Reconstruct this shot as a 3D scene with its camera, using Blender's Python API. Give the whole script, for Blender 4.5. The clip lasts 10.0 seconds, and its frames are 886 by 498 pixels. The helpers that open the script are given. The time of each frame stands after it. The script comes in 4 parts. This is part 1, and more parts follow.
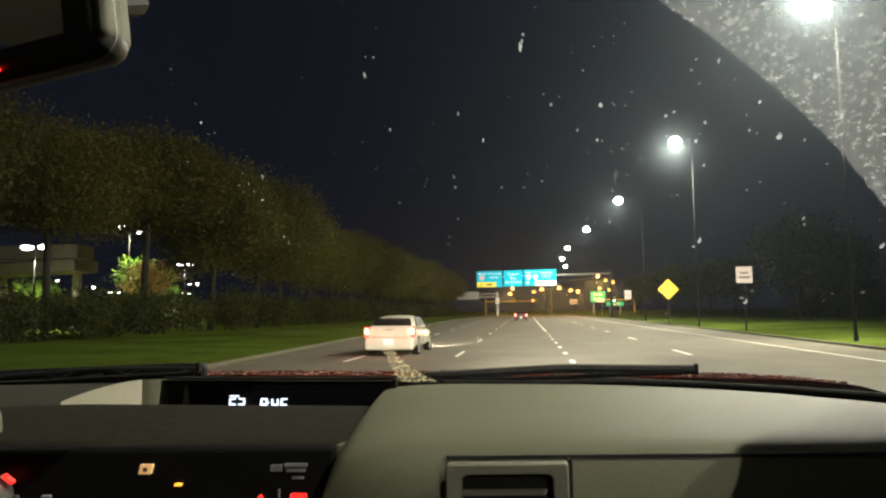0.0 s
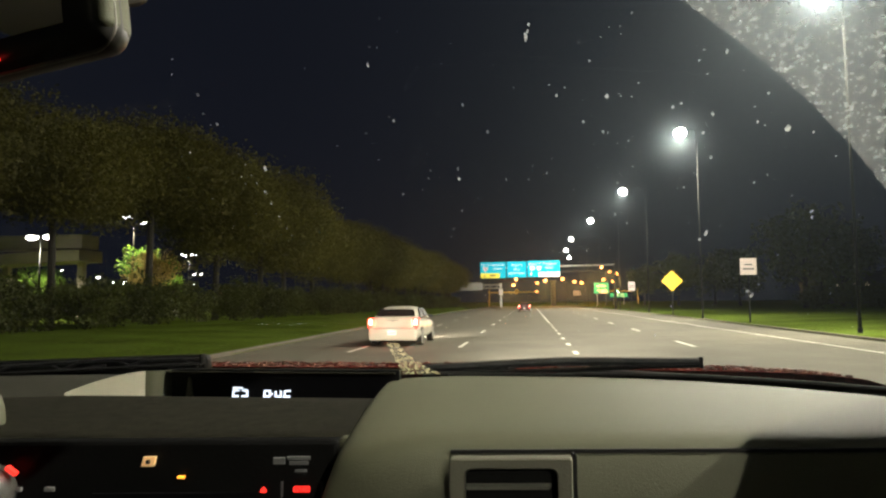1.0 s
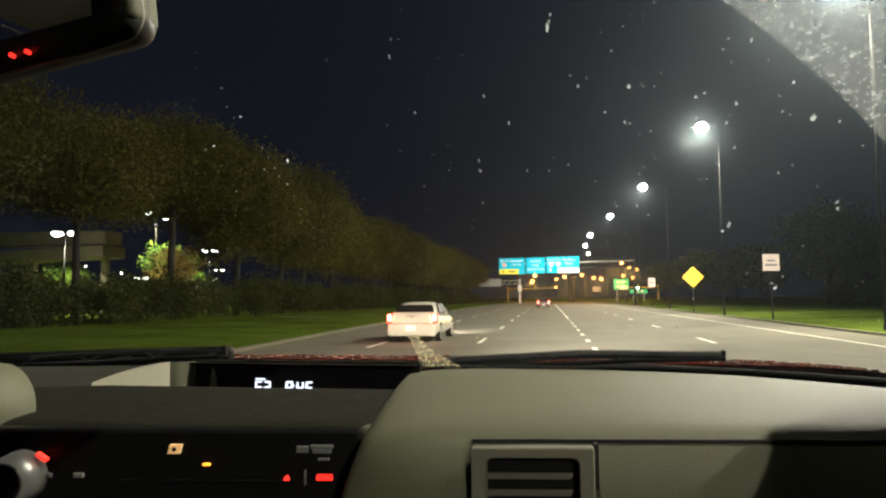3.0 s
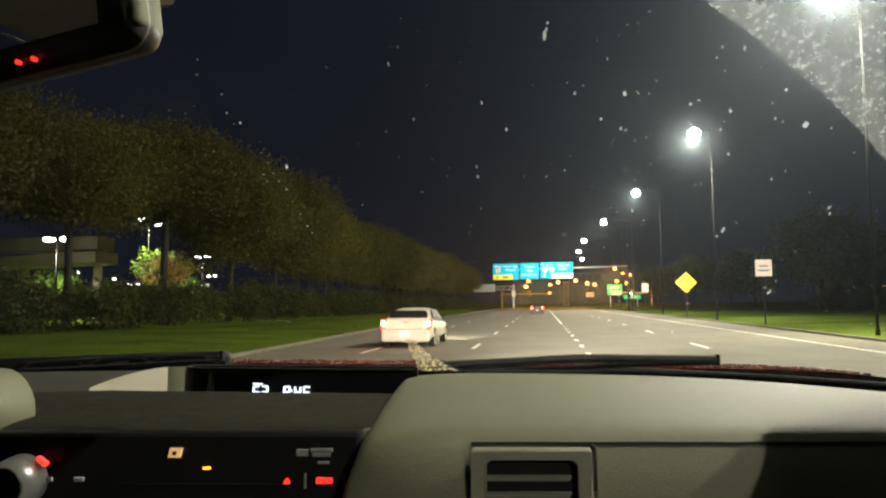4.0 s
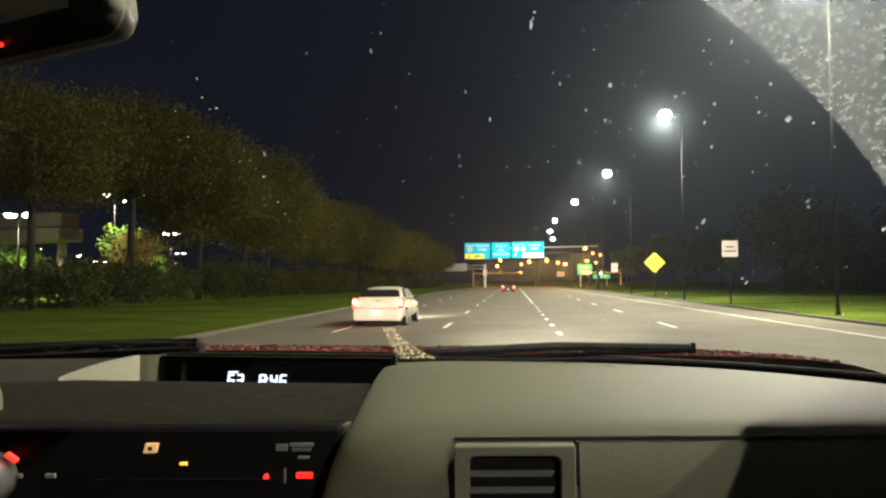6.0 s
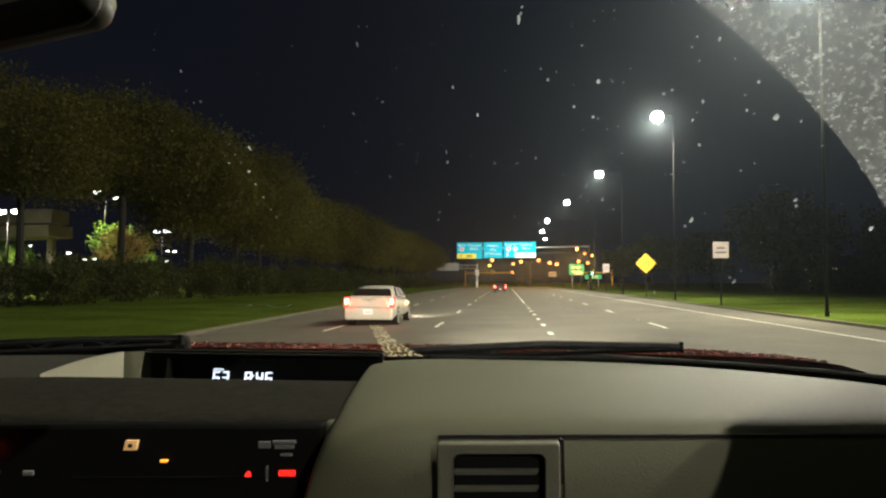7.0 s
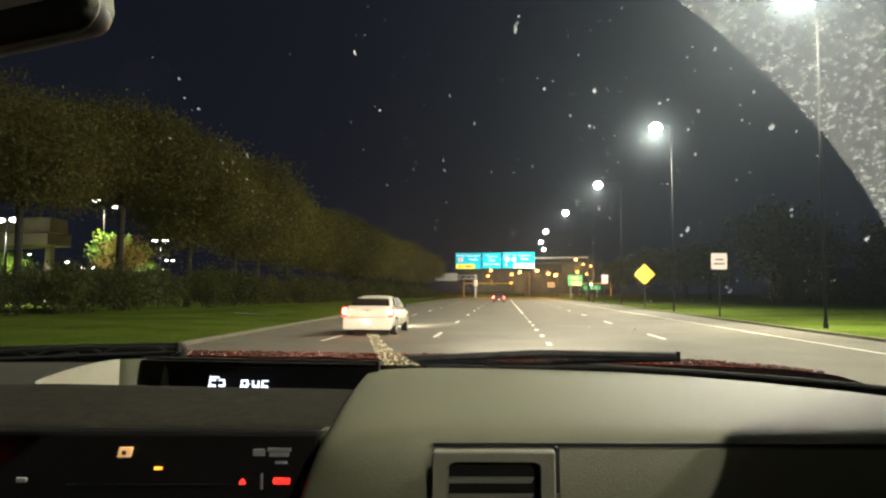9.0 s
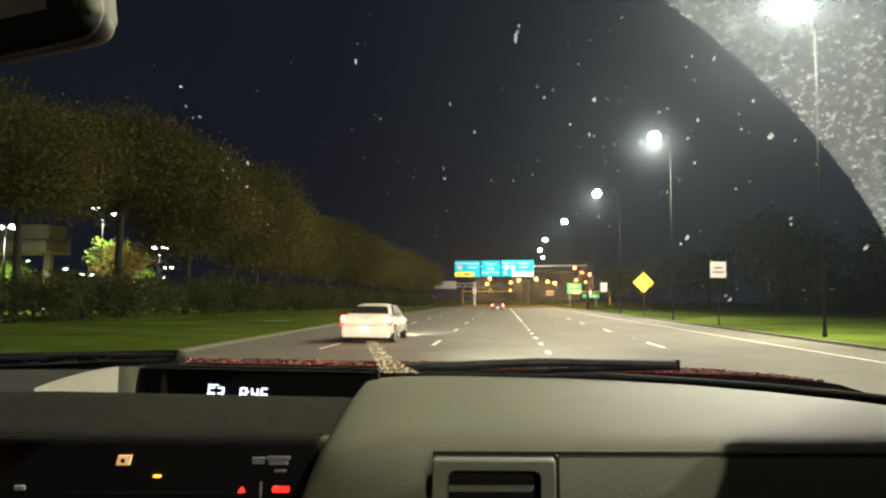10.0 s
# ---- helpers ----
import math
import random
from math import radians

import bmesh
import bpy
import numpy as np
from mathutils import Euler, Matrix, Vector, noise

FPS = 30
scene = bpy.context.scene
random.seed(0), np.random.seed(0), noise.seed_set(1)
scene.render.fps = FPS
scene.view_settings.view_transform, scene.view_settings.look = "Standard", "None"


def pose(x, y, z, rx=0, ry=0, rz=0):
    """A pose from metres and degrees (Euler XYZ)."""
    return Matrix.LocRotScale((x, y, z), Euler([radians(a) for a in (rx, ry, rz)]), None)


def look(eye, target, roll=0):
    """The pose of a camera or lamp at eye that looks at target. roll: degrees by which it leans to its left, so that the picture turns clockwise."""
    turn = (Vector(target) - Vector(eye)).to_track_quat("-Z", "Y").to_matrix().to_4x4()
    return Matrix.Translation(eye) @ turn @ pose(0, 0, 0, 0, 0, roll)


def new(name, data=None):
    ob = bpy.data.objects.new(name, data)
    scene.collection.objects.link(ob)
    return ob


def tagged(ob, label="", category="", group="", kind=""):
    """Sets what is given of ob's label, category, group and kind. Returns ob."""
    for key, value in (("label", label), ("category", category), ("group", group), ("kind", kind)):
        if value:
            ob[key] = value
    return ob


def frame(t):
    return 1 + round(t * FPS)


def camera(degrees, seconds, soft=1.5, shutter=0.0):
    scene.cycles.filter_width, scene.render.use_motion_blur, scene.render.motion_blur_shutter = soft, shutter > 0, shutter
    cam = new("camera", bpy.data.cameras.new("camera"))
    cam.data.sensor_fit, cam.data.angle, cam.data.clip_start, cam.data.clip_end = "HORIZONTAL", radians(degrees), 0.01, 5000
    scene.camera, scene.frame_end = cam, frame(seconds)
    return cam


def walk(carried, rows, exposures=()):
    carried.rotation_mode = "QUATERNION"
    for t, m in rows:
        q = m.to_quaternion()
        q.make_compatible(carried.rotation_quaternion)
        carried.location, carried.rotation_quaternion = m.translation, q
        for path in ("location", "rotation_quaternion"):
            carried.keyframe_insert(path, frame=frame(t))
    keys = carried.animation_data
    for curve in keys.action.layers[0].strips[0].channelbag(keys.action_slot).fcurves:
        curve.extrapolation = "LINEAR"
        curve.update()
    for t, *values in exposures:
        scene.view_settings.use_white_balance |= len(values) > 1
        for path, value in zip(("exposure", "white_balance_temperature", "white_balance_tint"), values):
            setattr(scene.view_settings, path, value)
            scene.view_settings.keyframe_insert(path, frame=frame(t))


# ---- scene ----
# The car stands in its lane; x is to the right, y along the road, z up. The eye is held over the passenger seat.
cam = camera(66.0, 10.0, soft=2.3)
PATH = [(0.0, 0.0115, -0.0010, 1.5421, 7.40, 5.24, 0.60),
        (0.5, 0.0067, 0.0002, 1.5413, 7.37, 5.18, 0.55),
        (1.0, 0.0105, 0.0043, 1.5442, 7.69, 4.48, 0.44),
        (1.5, 0.0126, 0.0007, 1.5383, 8.78, 4.74, 0.44),
        (2.0, 0.0079, 0.0038, 1.5472, 9.26, 4.21, 0.05),
        (2.5, 0.0095, 0.0047, 1.5423, 9.37, 3.98, 0.24),
        (4.0, 0.0045, -0.0063, 1.5377, 8.74, 4.62, 0.39),
        (4.5, 0.0077, 0.0015, 1.5486, 7.18, 2.44, -0.51),
        (5.0, 0.0000, 0.0000, 1.5500, 6.71, 2.54, 0.00),
        (6.5, -0.0078, 0.0035, 1.5524, 6.12, 2.89, 0.06),
        (7.0, -0.0019, 0.0078, 1.5490, 5.69, 2.79, -0.15),
        (7.5, 0.0006, 0.0072, 1.5479, 5.63, 2.91, -0.19),
        (8.0, -0.0002, 0.0052, 1.5460, 5.65, 3.32, 0.01),
        (8.5, 0.0024, 0.0057, 1.5475, 5.72, 3.42, -0.29),
        (9.0, 0.0006, 0.0074, 1.5465, 5.57, 3.65, -0.39),
        (9.5, 0.0031, 0.0066, 1.5498, 5.53, 3.81, -0.42),
        (10.0, -0.0004, 0.0064, 1.5465, 5.48, 4.31, -0.50)]
walk(cam, [(t, pose(x, y, z, 90 + pitch, roll, yaw)) for t, x, y, z, yaw, pitch, roll in PATH],
     # the picture brightens and darkens as the car passes the lamps
     [(0.0, 0.35), (0.5, 0.35), (1.0, 0.36), (1.5, 0.15), (2.0, -0.10), (2.5, 0.15), (4.0, 0.55), (4.5, 0.00), (5.0, 0.42), (6.5, 0.52),
      (7.0, 0.05), (7.5, 0.30), (8.0, 0.18), (8.5, 0.05), (9.0, 0.66), (9.5, 0.18), (10.0, 0.66)])

# ---- light: a dark night sky, street lamps, headlamps ----
night = bpy.data.worlds.new("night_sky")
scene.world = night
night.use_nodes = True
night.node_tree.nodes["Background"].inputs[0].default_value = (0.46, 0.55, 0.90, 1)
night.node_tree.nodes["Background"].inputs[1].default_value = 0.010

STREET_W = 37000.0      # one street lamp
SODIUM_W = 12000.0
LOT_W = 8000.0
HEAD_W = 6800.0         # one headlamp of the car, near field
BEAM_W = 190000.0       # added far beam, low and to the kerb side, standing in for sign retroreflection
WHITE = (1.0, 0.95, 0.76)
ORANGE = (1.0, 0.50, 0.13)


def lamp(name, kind, place, watts, colour, radius=0.25, aim=None, cone=60, blend=0.5):
    data = bpy.data.lights.new(name, kind)
    data.energy, data.color, data.shadow_soft_size = watts, colour, radius
    ob = new(name, data)
    if kind == "SPOT":
        data.spot_size, data.spot_blend = radians(cone), blend
    ob.matrix_basis = look(place, aim) if aim else Matrix.Translation(place)
    return ob


# ---- materials ----
def mat(name, colour, rough=0.6, metal=0.0, var=0.12, scale=6.0, bump=0.0, bump_scale=40.0, spec=0.5, island=0.0, coat=0.0):
    m = bpy.data.materials.new(name)
    m.use_nodes = True
    nt = m.node_tree
    b = nt.nodes["Principled BSDF"]
    b.inputs["Roughness"].default_value = rough
    b.inputs["Metallic"].default_value = metal
    b.inputs["Specular IOR Level"].default_value = spec
    b.inputs["Coat Weight"].default_value = coat
    tc = nt.nodes.new("ShaderNodeTexCoord")
    n1 = nt.nodes.new("ShaderNodeTexNoise")
    n1.inputs["Scale"].default_value, n1.inputs["Detail"].default_value = scale, 6
    n2 = nt.nodes.new("ShaderNodeTexNoise")
    n2.inputs["Scale"].default_value, n2.inputs["Detail"].default_value = bump_scale, 4
    for n in (n1, n2):
        nt.links.new(tc.outputs["Object"], n.inputs["Vector"])
    mixed = nt.nodes.new("ShaderNodeMix")
    mixed.data_type = "RGBA"
    lo = tuple(max(0.0, c * (1 - var)) for c in colour)
    hi = tuple(min(1.0, c * (1 + var)) for c in colour)
    mixed.inputs["A"].default_value, mixed.inputs["B"].default_value = (*lo, 1), (*hi, 1)
    add = nt.nodes.new("ShaderNodeMath")
    add.operation = "MULTIPLY_ADD"
    add.inputs[1].default_value = 0.5
    half = nt.nodes.new("ShaderNodeMath")
    half.operation = "MULTIPLY"
    half.inputs[1].default_value = 0.5
    nt.links.new(n1.outputs["Fac"], half.inputs[0])
    nt.links.new(n2.outputs["Fac"], add.inputs[0])
    nt.links.new(half.outputs[0], add.inputs[2])
    ramp = nt.nodes.new("ShaderNodeMapRange")
    ramp.inputs["From Min"].default_value, ramp.inputs["From Max"].default_value = 0.35, 0.65
    nt.links.new(add.outputs[0], ramp.inputs["Value"])
    last = ramp.outputs["Result"]
    if island:
        geo = nt.nodes.new("ShaderNodeNewGeometry")
        mi = nt.nodes.new("ShaderNodeMix")
        mi.inputs["Factor"].default_value = island
        nt.links.new(last, mi.inputs["A"])
        nt.links.new(geo.outputs["Random Per Island"], mi.inputs["B"])
        last = mi.outputs["Result"]
    nt.links.new(last, mixed.inputs["Factor"])
    nt.links.new(mixed.outputs["Result"], b.inputs["Base Color"])
    if bump:
        bp = nt.nodes.new("ShaderNodeBump")
        bp.inputs["Strength"].default_value, bp.inputs["Distance"].default_value = bump, 0.01
        nt.links.new(n2.outputs["Fac"], bp.inputs["Height"])
        nt.links.new(bp.outputs["Normal"], b.inputs["Normal"])
    return m


def glow(name, colour, strength):
    m = bpy.data.materials.new(name)
    m.use_nodes = True
    b = m.node_tree.nodes["Principled BSDF"]
    b.inputs["Base Color"].default_value = (*colour, 1)
    b.inputs["Emission Color"].default_value = (*colour, 1)
    b.inputs["Emission Strength"].default_value = strength
    return m


def clear_glass(name, tint=1.0, gloss=0.06, haze=0.0):
    """Clear pane with a faint gloss; haze: the share of light that a thin film of dust scatters on, with imitated lamp
    bloom.
    """
    m = bpy.data.materials.new(name)
    m.use_nodes = True
    nt = m.node_tree
    nt.nodes.remove(nt.nodes["Principled BSDF"])
    tr, gl, mx, fr = (nt.nodes.new("ShaderNodeBsdfTransparent"), nt.nodes.new("ShaderNodeBsdfGlossy"),
                      nt.nodes.new("ShaderNodeMixShader"), nt.nodes.new("ShaderNodeFresnel"))
    tr.inputs[0].default_value = (tint, tint, tint, 1)
    gl.inputs["Roughness"].default_value = 0.02
    fr.inputs["IOR"].default_value = 1.0 + 4 * gloss
    nt.links.new(fr.outputs[0], mx.inputs[0])
    nt.links.new(tr.outputs[0], mx.inputs[1])
    nt.links.new(gl.outputs[0], mx.inputs[2])
    last = mx
    if haze:
        film = nt.nodes.new("ShaderNodeCombineXYZ")
        for k, v in enumerate(FILM_NORMAL):
            film.inputs[k].default_value = v
        for ior, rough, share in HAZE:
            rf, m2 = nt.nodes.new("ShaderNodeBsdfRefraction"), nt.nodes.new("ShaderNodeMixShader")
            rf.inputs["IOR"].default_value, rf.inputs["Roughness"].default_value = ior, rough
            rf.inputs["Color"].default_value = FILM_TINT
            nt.links.new(film.outputs[0], rf.inputs["Normal"])
            m2.inputs[0].default_value = haze * share
            nt.links.new(last.outputs[0], m2.inputs[1])
            nt.links.new(rf.outputs[0], m2.inputs[2])
            last = m2
        # fine one-way smear left by the wiper: its ridges lean at random along one direction
        tc, wn, sp, pw, sc, sb, nm = (nt.nodes.new("ShaderNodeTexCoord"), nt.nodes.new("ShaderNodeTexWhiteNoise"), nt.nodes.new("ShaderNodeSeparateColor"), nt.nodes.new("ShaderNodeMath"),
                                  nt.nodes.new("ShaderNodeVectorMath"), nt.nodes.new("ShaderNodeVectorMath"), nt.nodes.new("ShaderNodeVectorMath"))
        pw.operation, sc.operation, sb.operation, nm.operation = "MULTIPLY", "SCALE", "SUBTRACT", "NORMALIZE"
        sc.inputs[0].default_value = SMEAR_WAY
        sb.inputs[0].default_value = SMEAR_NORMAL
        nt.links.new(tc.outputs["Object"], wn.inputs["Vector"])
        nt.links.new(wn.outputs["Color"], sp.inputs[0])
        nt.links.new(sp.outputs[0], pw.inputs[0])
        nt.links.new(sp.outputs[1], pw.inputs[1])
        nt.links.new(pw.outputs[0], sc.inputs["Scale"])
        nt.links.new(sc.outputs[0], sb.inputs[1])
        nt.links.new(sb.outputs[0], nm.inputs[0])
        rf, m2 = nt.nodes.new("ShaderNodeBsdfRefraction"), nt.nodes.new("ShaderNodeMixShader")
        rf.inputs["IOR"].default_value, rf.inputs["Roughness"].default_value = 1.12, 0.08
        nt.links.new(nm.outputs[0], rf.inputs["Normal"])
        m2.inputs[0].default_value = SMEAR
        nt.links.new(last.outputs[0], m2.inputs[1])
        nt.links.new(rf.outputs[0], m2.inputs[2])
        last = m2
    nt.links.new(last.outputs[0], nt.nodes["Material Output"].inputs["Surface"])
    return m


def grime(name, colour, low, high, scale, floor_cover, top_cover):
    """Dried dirt on glass: partly clear, scattering where a lamp shines through."""
    m = bpy.data.materials.new(name)
    m.use_nodes = True
    nt = m.node_tree
    nt.nodes.remove(nt.nodes["Principled BSDF"])
    tc = nt.nodes.new("ShaderNodeTexCoord")
    n1 = nt.nodes.new("ShaderNodeTexNoise")
    n1.inputs["Scale"].default_value, n1.inputs["Detail"].default_value = scale, 3
    n1.inputs["Roughness"].default_value = 0.6
    nt.links.new(tc.outputs["Object"], n1.inputs["Vector"])
    rg = nt.nodes.new("ShaderNodeMapRange")
    for key, v in (("From Min", low), ("From Max", high), ("To Min", floor_cover), ("To Max", top_cover)):
        rg.inputs[key].default_value = v
    nt.links.new(n1.outputs["Fac"], rg.inputs["Value"])
    tr, tl, df, m1, m2 = (nt.nodes.new("ShaderNodeBsdfTransparent"), nt.nodes.new("ShaderNodeBsdfTranslucent"),
                          nt.nodes.new("ShaderNodeBsdfDiffuse"), nt.nodes.new("ShaderNodeMixShader"), nt.nodes.new("ShaderNodeMixShader"))
    tl.inputs[0].default_value = df.inputs[0].default_value = (*colour, 1)
    m1.inputs[0].default_value = 0.2
    nt.links.new(tl.outputs[0], m1.inputs[1])
    nt.links.new(df.outputs[0], m1.inputs[2])
    nt.links.new(rg.outputs["Result"], m2.inputs[0])
    nt.links.new(tr.outputs[0], m2.inputs[1])
    nt.links.new(m1.outputs[0], m2.inputs[2])
    nt.links.new(m2.outputs[0], nt.nodes["Material Output"].inputs["Surface"])
    return m


def leaf_mat(name, colour, var=0.3):
    m = mat(name, colour, 0.6, var=var, scale=0.5, bump_scale=3.0, island=0.5, spec=0.2)
    nt = m.node_tree
    b = nt.nodes["Principled BSDF"]
    tl, mx = nt.nodes.new("ShaderNodeBsdfTranslucent"), nt.nodes.new("ShaderNodeMixShader")
    mx.inputs[0].default_value = 0.45
    # each plant a little lighter or darker than the next
    own, span, tone = nt.nodes.new("ShaderNodeObjectInfo"), nt.nodes.new("ShaderNodeMapRange"), nt.nodes.new("ShaderNodeHueSaturation")
    span.inputs["To Min"].default_value, span.inputs["To Max"].default_value = 0.62, 1.22
    nt.links.new(own.outputs["Random"], span.inputs["Value"])
    nt.links.new(span.outputs["Result"], tone.inputs["Value"])
    nt.links.new(b.inputs["Base Color"].links[0].from_socket, tone.inputs["Color"])
    nt.links.new(tone.outputs["Color"], b.inputs["Base Color"])
    nt.links.new(tone.outputs["Color"], tl.inputs["Color"])
    nt.links.new(b.outputs[0], mx.inputs[1])
    nt.links.new(tl.outputs[0], mx.inputs[2])
    nt.links.new(mx.outputs[0], nt.nodes["Material Output"].inputs["Surface"])
    return m


ASPHALT = mat("asphalt", (0.094, 0.085, 0.062), 0.85, var=0.28, scale=0.35, bump=0.5, bump_scale=60, spec=0.3)
GRASS = mat("grass", (0.052, 0.074, 0.011), 1.0, var=0.5, scale=0.25, bump=0.8, bump_scale=9, spec=0.0)
CONCRETE = mat("kerb_concrete", (0.092, 0.078, 0.056), 0.9, var=0.25, scale=1.2, bump=0.3)
LINE_WHITE = mat("road_paint_white", (0.55, 0.53, 0.46), 0.6, var=0.15, scale=5, bump=0.2)
GALV = mat("galvanised_steel", (0.42, 0.42, 0.40), 0.45, 0.7, var=0.15, scale=3)
POLE = mat("weathered_dark_pole", (0.014, 0.014, 0.013), 0.9, var=0.3, scale=3, spec=0.1)
DARK_STEEL = mat("painted_dark_steel", (0.025, 0.025, 0.025), 0.7)
BARK = mat("bark", (0.011, 0.009, 0.006), 0.95, var=0.4, scale=4, bump=0.6, bump_scale=18)
LEAF = leaf_mat("green_leaves", (0.084, 0.080, 0.015), 0.25)
LEAF_DARK = leaf_mat("dark_green_leaves", (0.046, 0.054, 0.012))
LEAF_TAN = leaf_mat("tan_blossom", (0.38, 0.27, 0.085))
LEAF_LIME = leaf_mat("light_green_leaves", (0.12, 0.20, 0.03))
LAMP_WHITE = glow("street_lamp_glow", (1.0, 0.97, 0.86), 30)
LAMP_FAR = glow("lot_lamp_glow", (1.0, 0.98, 0.90), 14)
LAMP_ORANGE = glow("sodium_lamp_glow", (1.0, 0.38, 0.11), 3.4)
SIGN_GREEN = mat("guide_sign_green", (0.0, 0.42, 0.62), 0.7, var=0.05, spec=0.05)
SIGN_WHITE = mat("sign_white", (0.86, 0.86, 0.84), 0.5, var=0.04)
SIGN_YELLOW = mat("sign_yellow", (0.86, 0.48, 0.012), 0.5, var=0.05)
SIGN_LEMON = mat("panel_yellow", (0.85, 0.72, 0.03), 0.5, var=0.05)
SIGN_PALE = mat("faded_pinkish_sign", (0.72, 0.61, 0.56), 0.6, var=0.08)
SIGN_BLACK = mat("sign_black", (0.02, 0.02, 0.02), 0.6)
SHIELD_RED = mat("shield_red_blue", (0.55, 0.30, 0.36), 0.5, var=0.2)
CANOPY = mat("grey_concrete_canopy", (0.34, 0.29, 0.21), 0.9, var=0.2, scale=0.8)

PAINT_WHITE = mat("white_car_paint", (0.56, 0.53, 0.44), 0.3, var=0.03, coat=0.6)
PAINT_RED = mat("red_car_paint", (0.034, 0.006, 0.005), 0.5, var=1.6, scale=38, bump=0.6, bump_scale=60, spec=0.0)
PAINT_DARK = mat("dark_red_car_paint", (0.04, 0.004, 0.004), 0.5, var=0.1, spec=0.2)
PAINT_SILVER = mat("silver_car_paint", (0.55, 0.56, 0.57), 0.35, 0.3, var=0.05, coat=0.5)
DARK_GLASS = mat("tinted_car_glass", (0.012, 0.010, 0.010), 0.35, var=0.0, spec=0.02)
RUBBER = mat("black_rubber", (0.012, 0.012, 0.012), 0.8, spec=0.1, var=0.2, scale=20, bump=0.2)
ALLOY = mat("alloy_wheel", (0.62, 0.60, 0.55), 0.35, 0.7)
TAIL = glow("tail_lamp", (1.0, 0.055, 0.04), 2.6)
TAIL_HOT = glow("tail_lamp_bulb", (1.0, 0.62, 0.42), 5.0)
CHROME = mat("dull_chrome", (0.25, 0.24, 0.22), 0.3, 0.8)
PLATE = mat("number_plate_white", (0.86, 0.85, 0.82), 0.4, var=0.03)

DASH = mat("grey_beige_dash_vinyl", (0.074, 0.0755, 0.047), 0.62, var=0.07, scale=5, bump=0.13, bump_scale=700, spec=0.35)
CHEEK = mat("pale_plastic_cheek", (0.27, 0.26, 0.20), 0.55, var=0.05, scale=9, bump=0.1, bump_scale=500)
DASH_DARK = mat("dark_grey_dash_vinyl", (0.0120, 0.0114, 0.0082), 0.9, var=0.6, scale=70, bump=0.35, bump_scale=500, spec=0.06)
BLACK_PLASTIC = mat("black_plastic", (0.0035, 0.0035, 0.0035), 0.5, spec=0.12, var=0.25, scale=30, bump=0.06, bump_scale=300)
BLACK_GLOSS = mat("black_display_plastic", (0.004, 0.004, 0.005), 0.35, var=0.1, spec=0.15)
SEAM = mat("dark_seam", (0.01, 0.01, 0.01), 0.9)
TRIM_GREY = mat("vent_frame_plastic", (0.105, 0.102, 0.076), 0.5, var=0.06, scale=9, bump=0.1, bump_scale=500)
SLAT_GREY = mat("vent_slat_plastic", (0.085, 0.085, 0.070), 0.4, var=0.1)
HEADLINER = mat("headliner_cloth", (0.30, 0.29, 0.26), 0.95, var=0.1, bump=0.2, bump_scale=300)
DIGIT = glow("clock_digits", (0.80, 0.88, 1.0), 1.4)
RED_LED = glow("red_button_light", (1.0, 0.03, 0.02), 1.3)
AMBER_LED = glow("amber_indicator", (1.0, 0.35, 0.03), 1.5)
PRINT_GREY = mat("grey_printing", (0.10, 0.10, 0.10), 0.7)
PRINT_TAN = glow("lit_tan_button", (0.85, 0.50, 0.22), 0.22)
SILVER = mat("satin_silver_plastic", (0.12, 0.12, 0.115), 0.3, 0.5)
MIRROR_GLASS = mat("mirror_glass", (0.75, 0.75, 0.75), 0.03, 1.0, var=0.0)
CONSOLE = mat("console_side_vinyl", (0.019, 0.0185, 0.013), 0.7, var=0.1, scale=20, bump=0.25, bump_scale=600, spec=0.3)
MIRROR_RIM = mat("mirror_housing_plastic", (0.02, 0.019, 0.017), 0.4, var=0.1, scale=30)
FILM_NORMAL = Vector((-0.26, -1.0, -0.27)).normalized()
HAZE = ((1.22, 0.75, 0.32), (1.012, 0.5, 0.05), (1.03, 0.6, 0.10), (1.08, 0.6, 0.22), (1.5, 0.8, 0.30))     # wide, core, tight, halo and veiling scatter, core and tight imitating lamp bloom: refraction, roughness, share
FILM_TINT = (0.72, 0.87, 1.0, 1)
SMEAR, SMEAR_WAY = 0.0010, (2.2, 0.0, 1.05)
SMEAR_NORMAL = Vector((-0.30, -1.0, -0.32)).normalized()
GLASS = clear_glass("windscreen_glass", 0.97, 0.05, 0.023)
DUST = grime("dried_dirt_film", (0.62, 0.66, 0.68), 0.42, 0.63, 165.0, 0.10, 0.37)
SPECK = grime("dirt_speck", (0.84, 0.88, 0.92), 0.30, 0.60, 300.0, 0.22, 0.60)
STREAK = grime("mud_streak", (0.50, 0.44, 0.28), 0.42, 0.62, 190.0, 0.15, 0.70)


# ---- building helpers ----
WORLD_ROOTS = set()


def thing(name, place, label, category, group="", kind="", in_world=False):
    ob = new(name)
    ob.empty_display_size = 0.2
    ob.matrix_basis = place if isinstance(place, Matrix) else Matrix.Translation(place)
    if in_world:
        WORLD_ROOTS.add(ob.name)
    return tagged(ob, label, category, group, kind)


def mesh_from(name, bm, material, smooth=False):
    me = bpy.data.meshes.new(name)
    bmesh.ops.recalc_face_normals(bm, faces=bm.faces)
    for f in bm.faces:
        f.smooth = smooth
    bm.to_mesh(me)
    bm.free()
    me.materials.append(material)
    return me


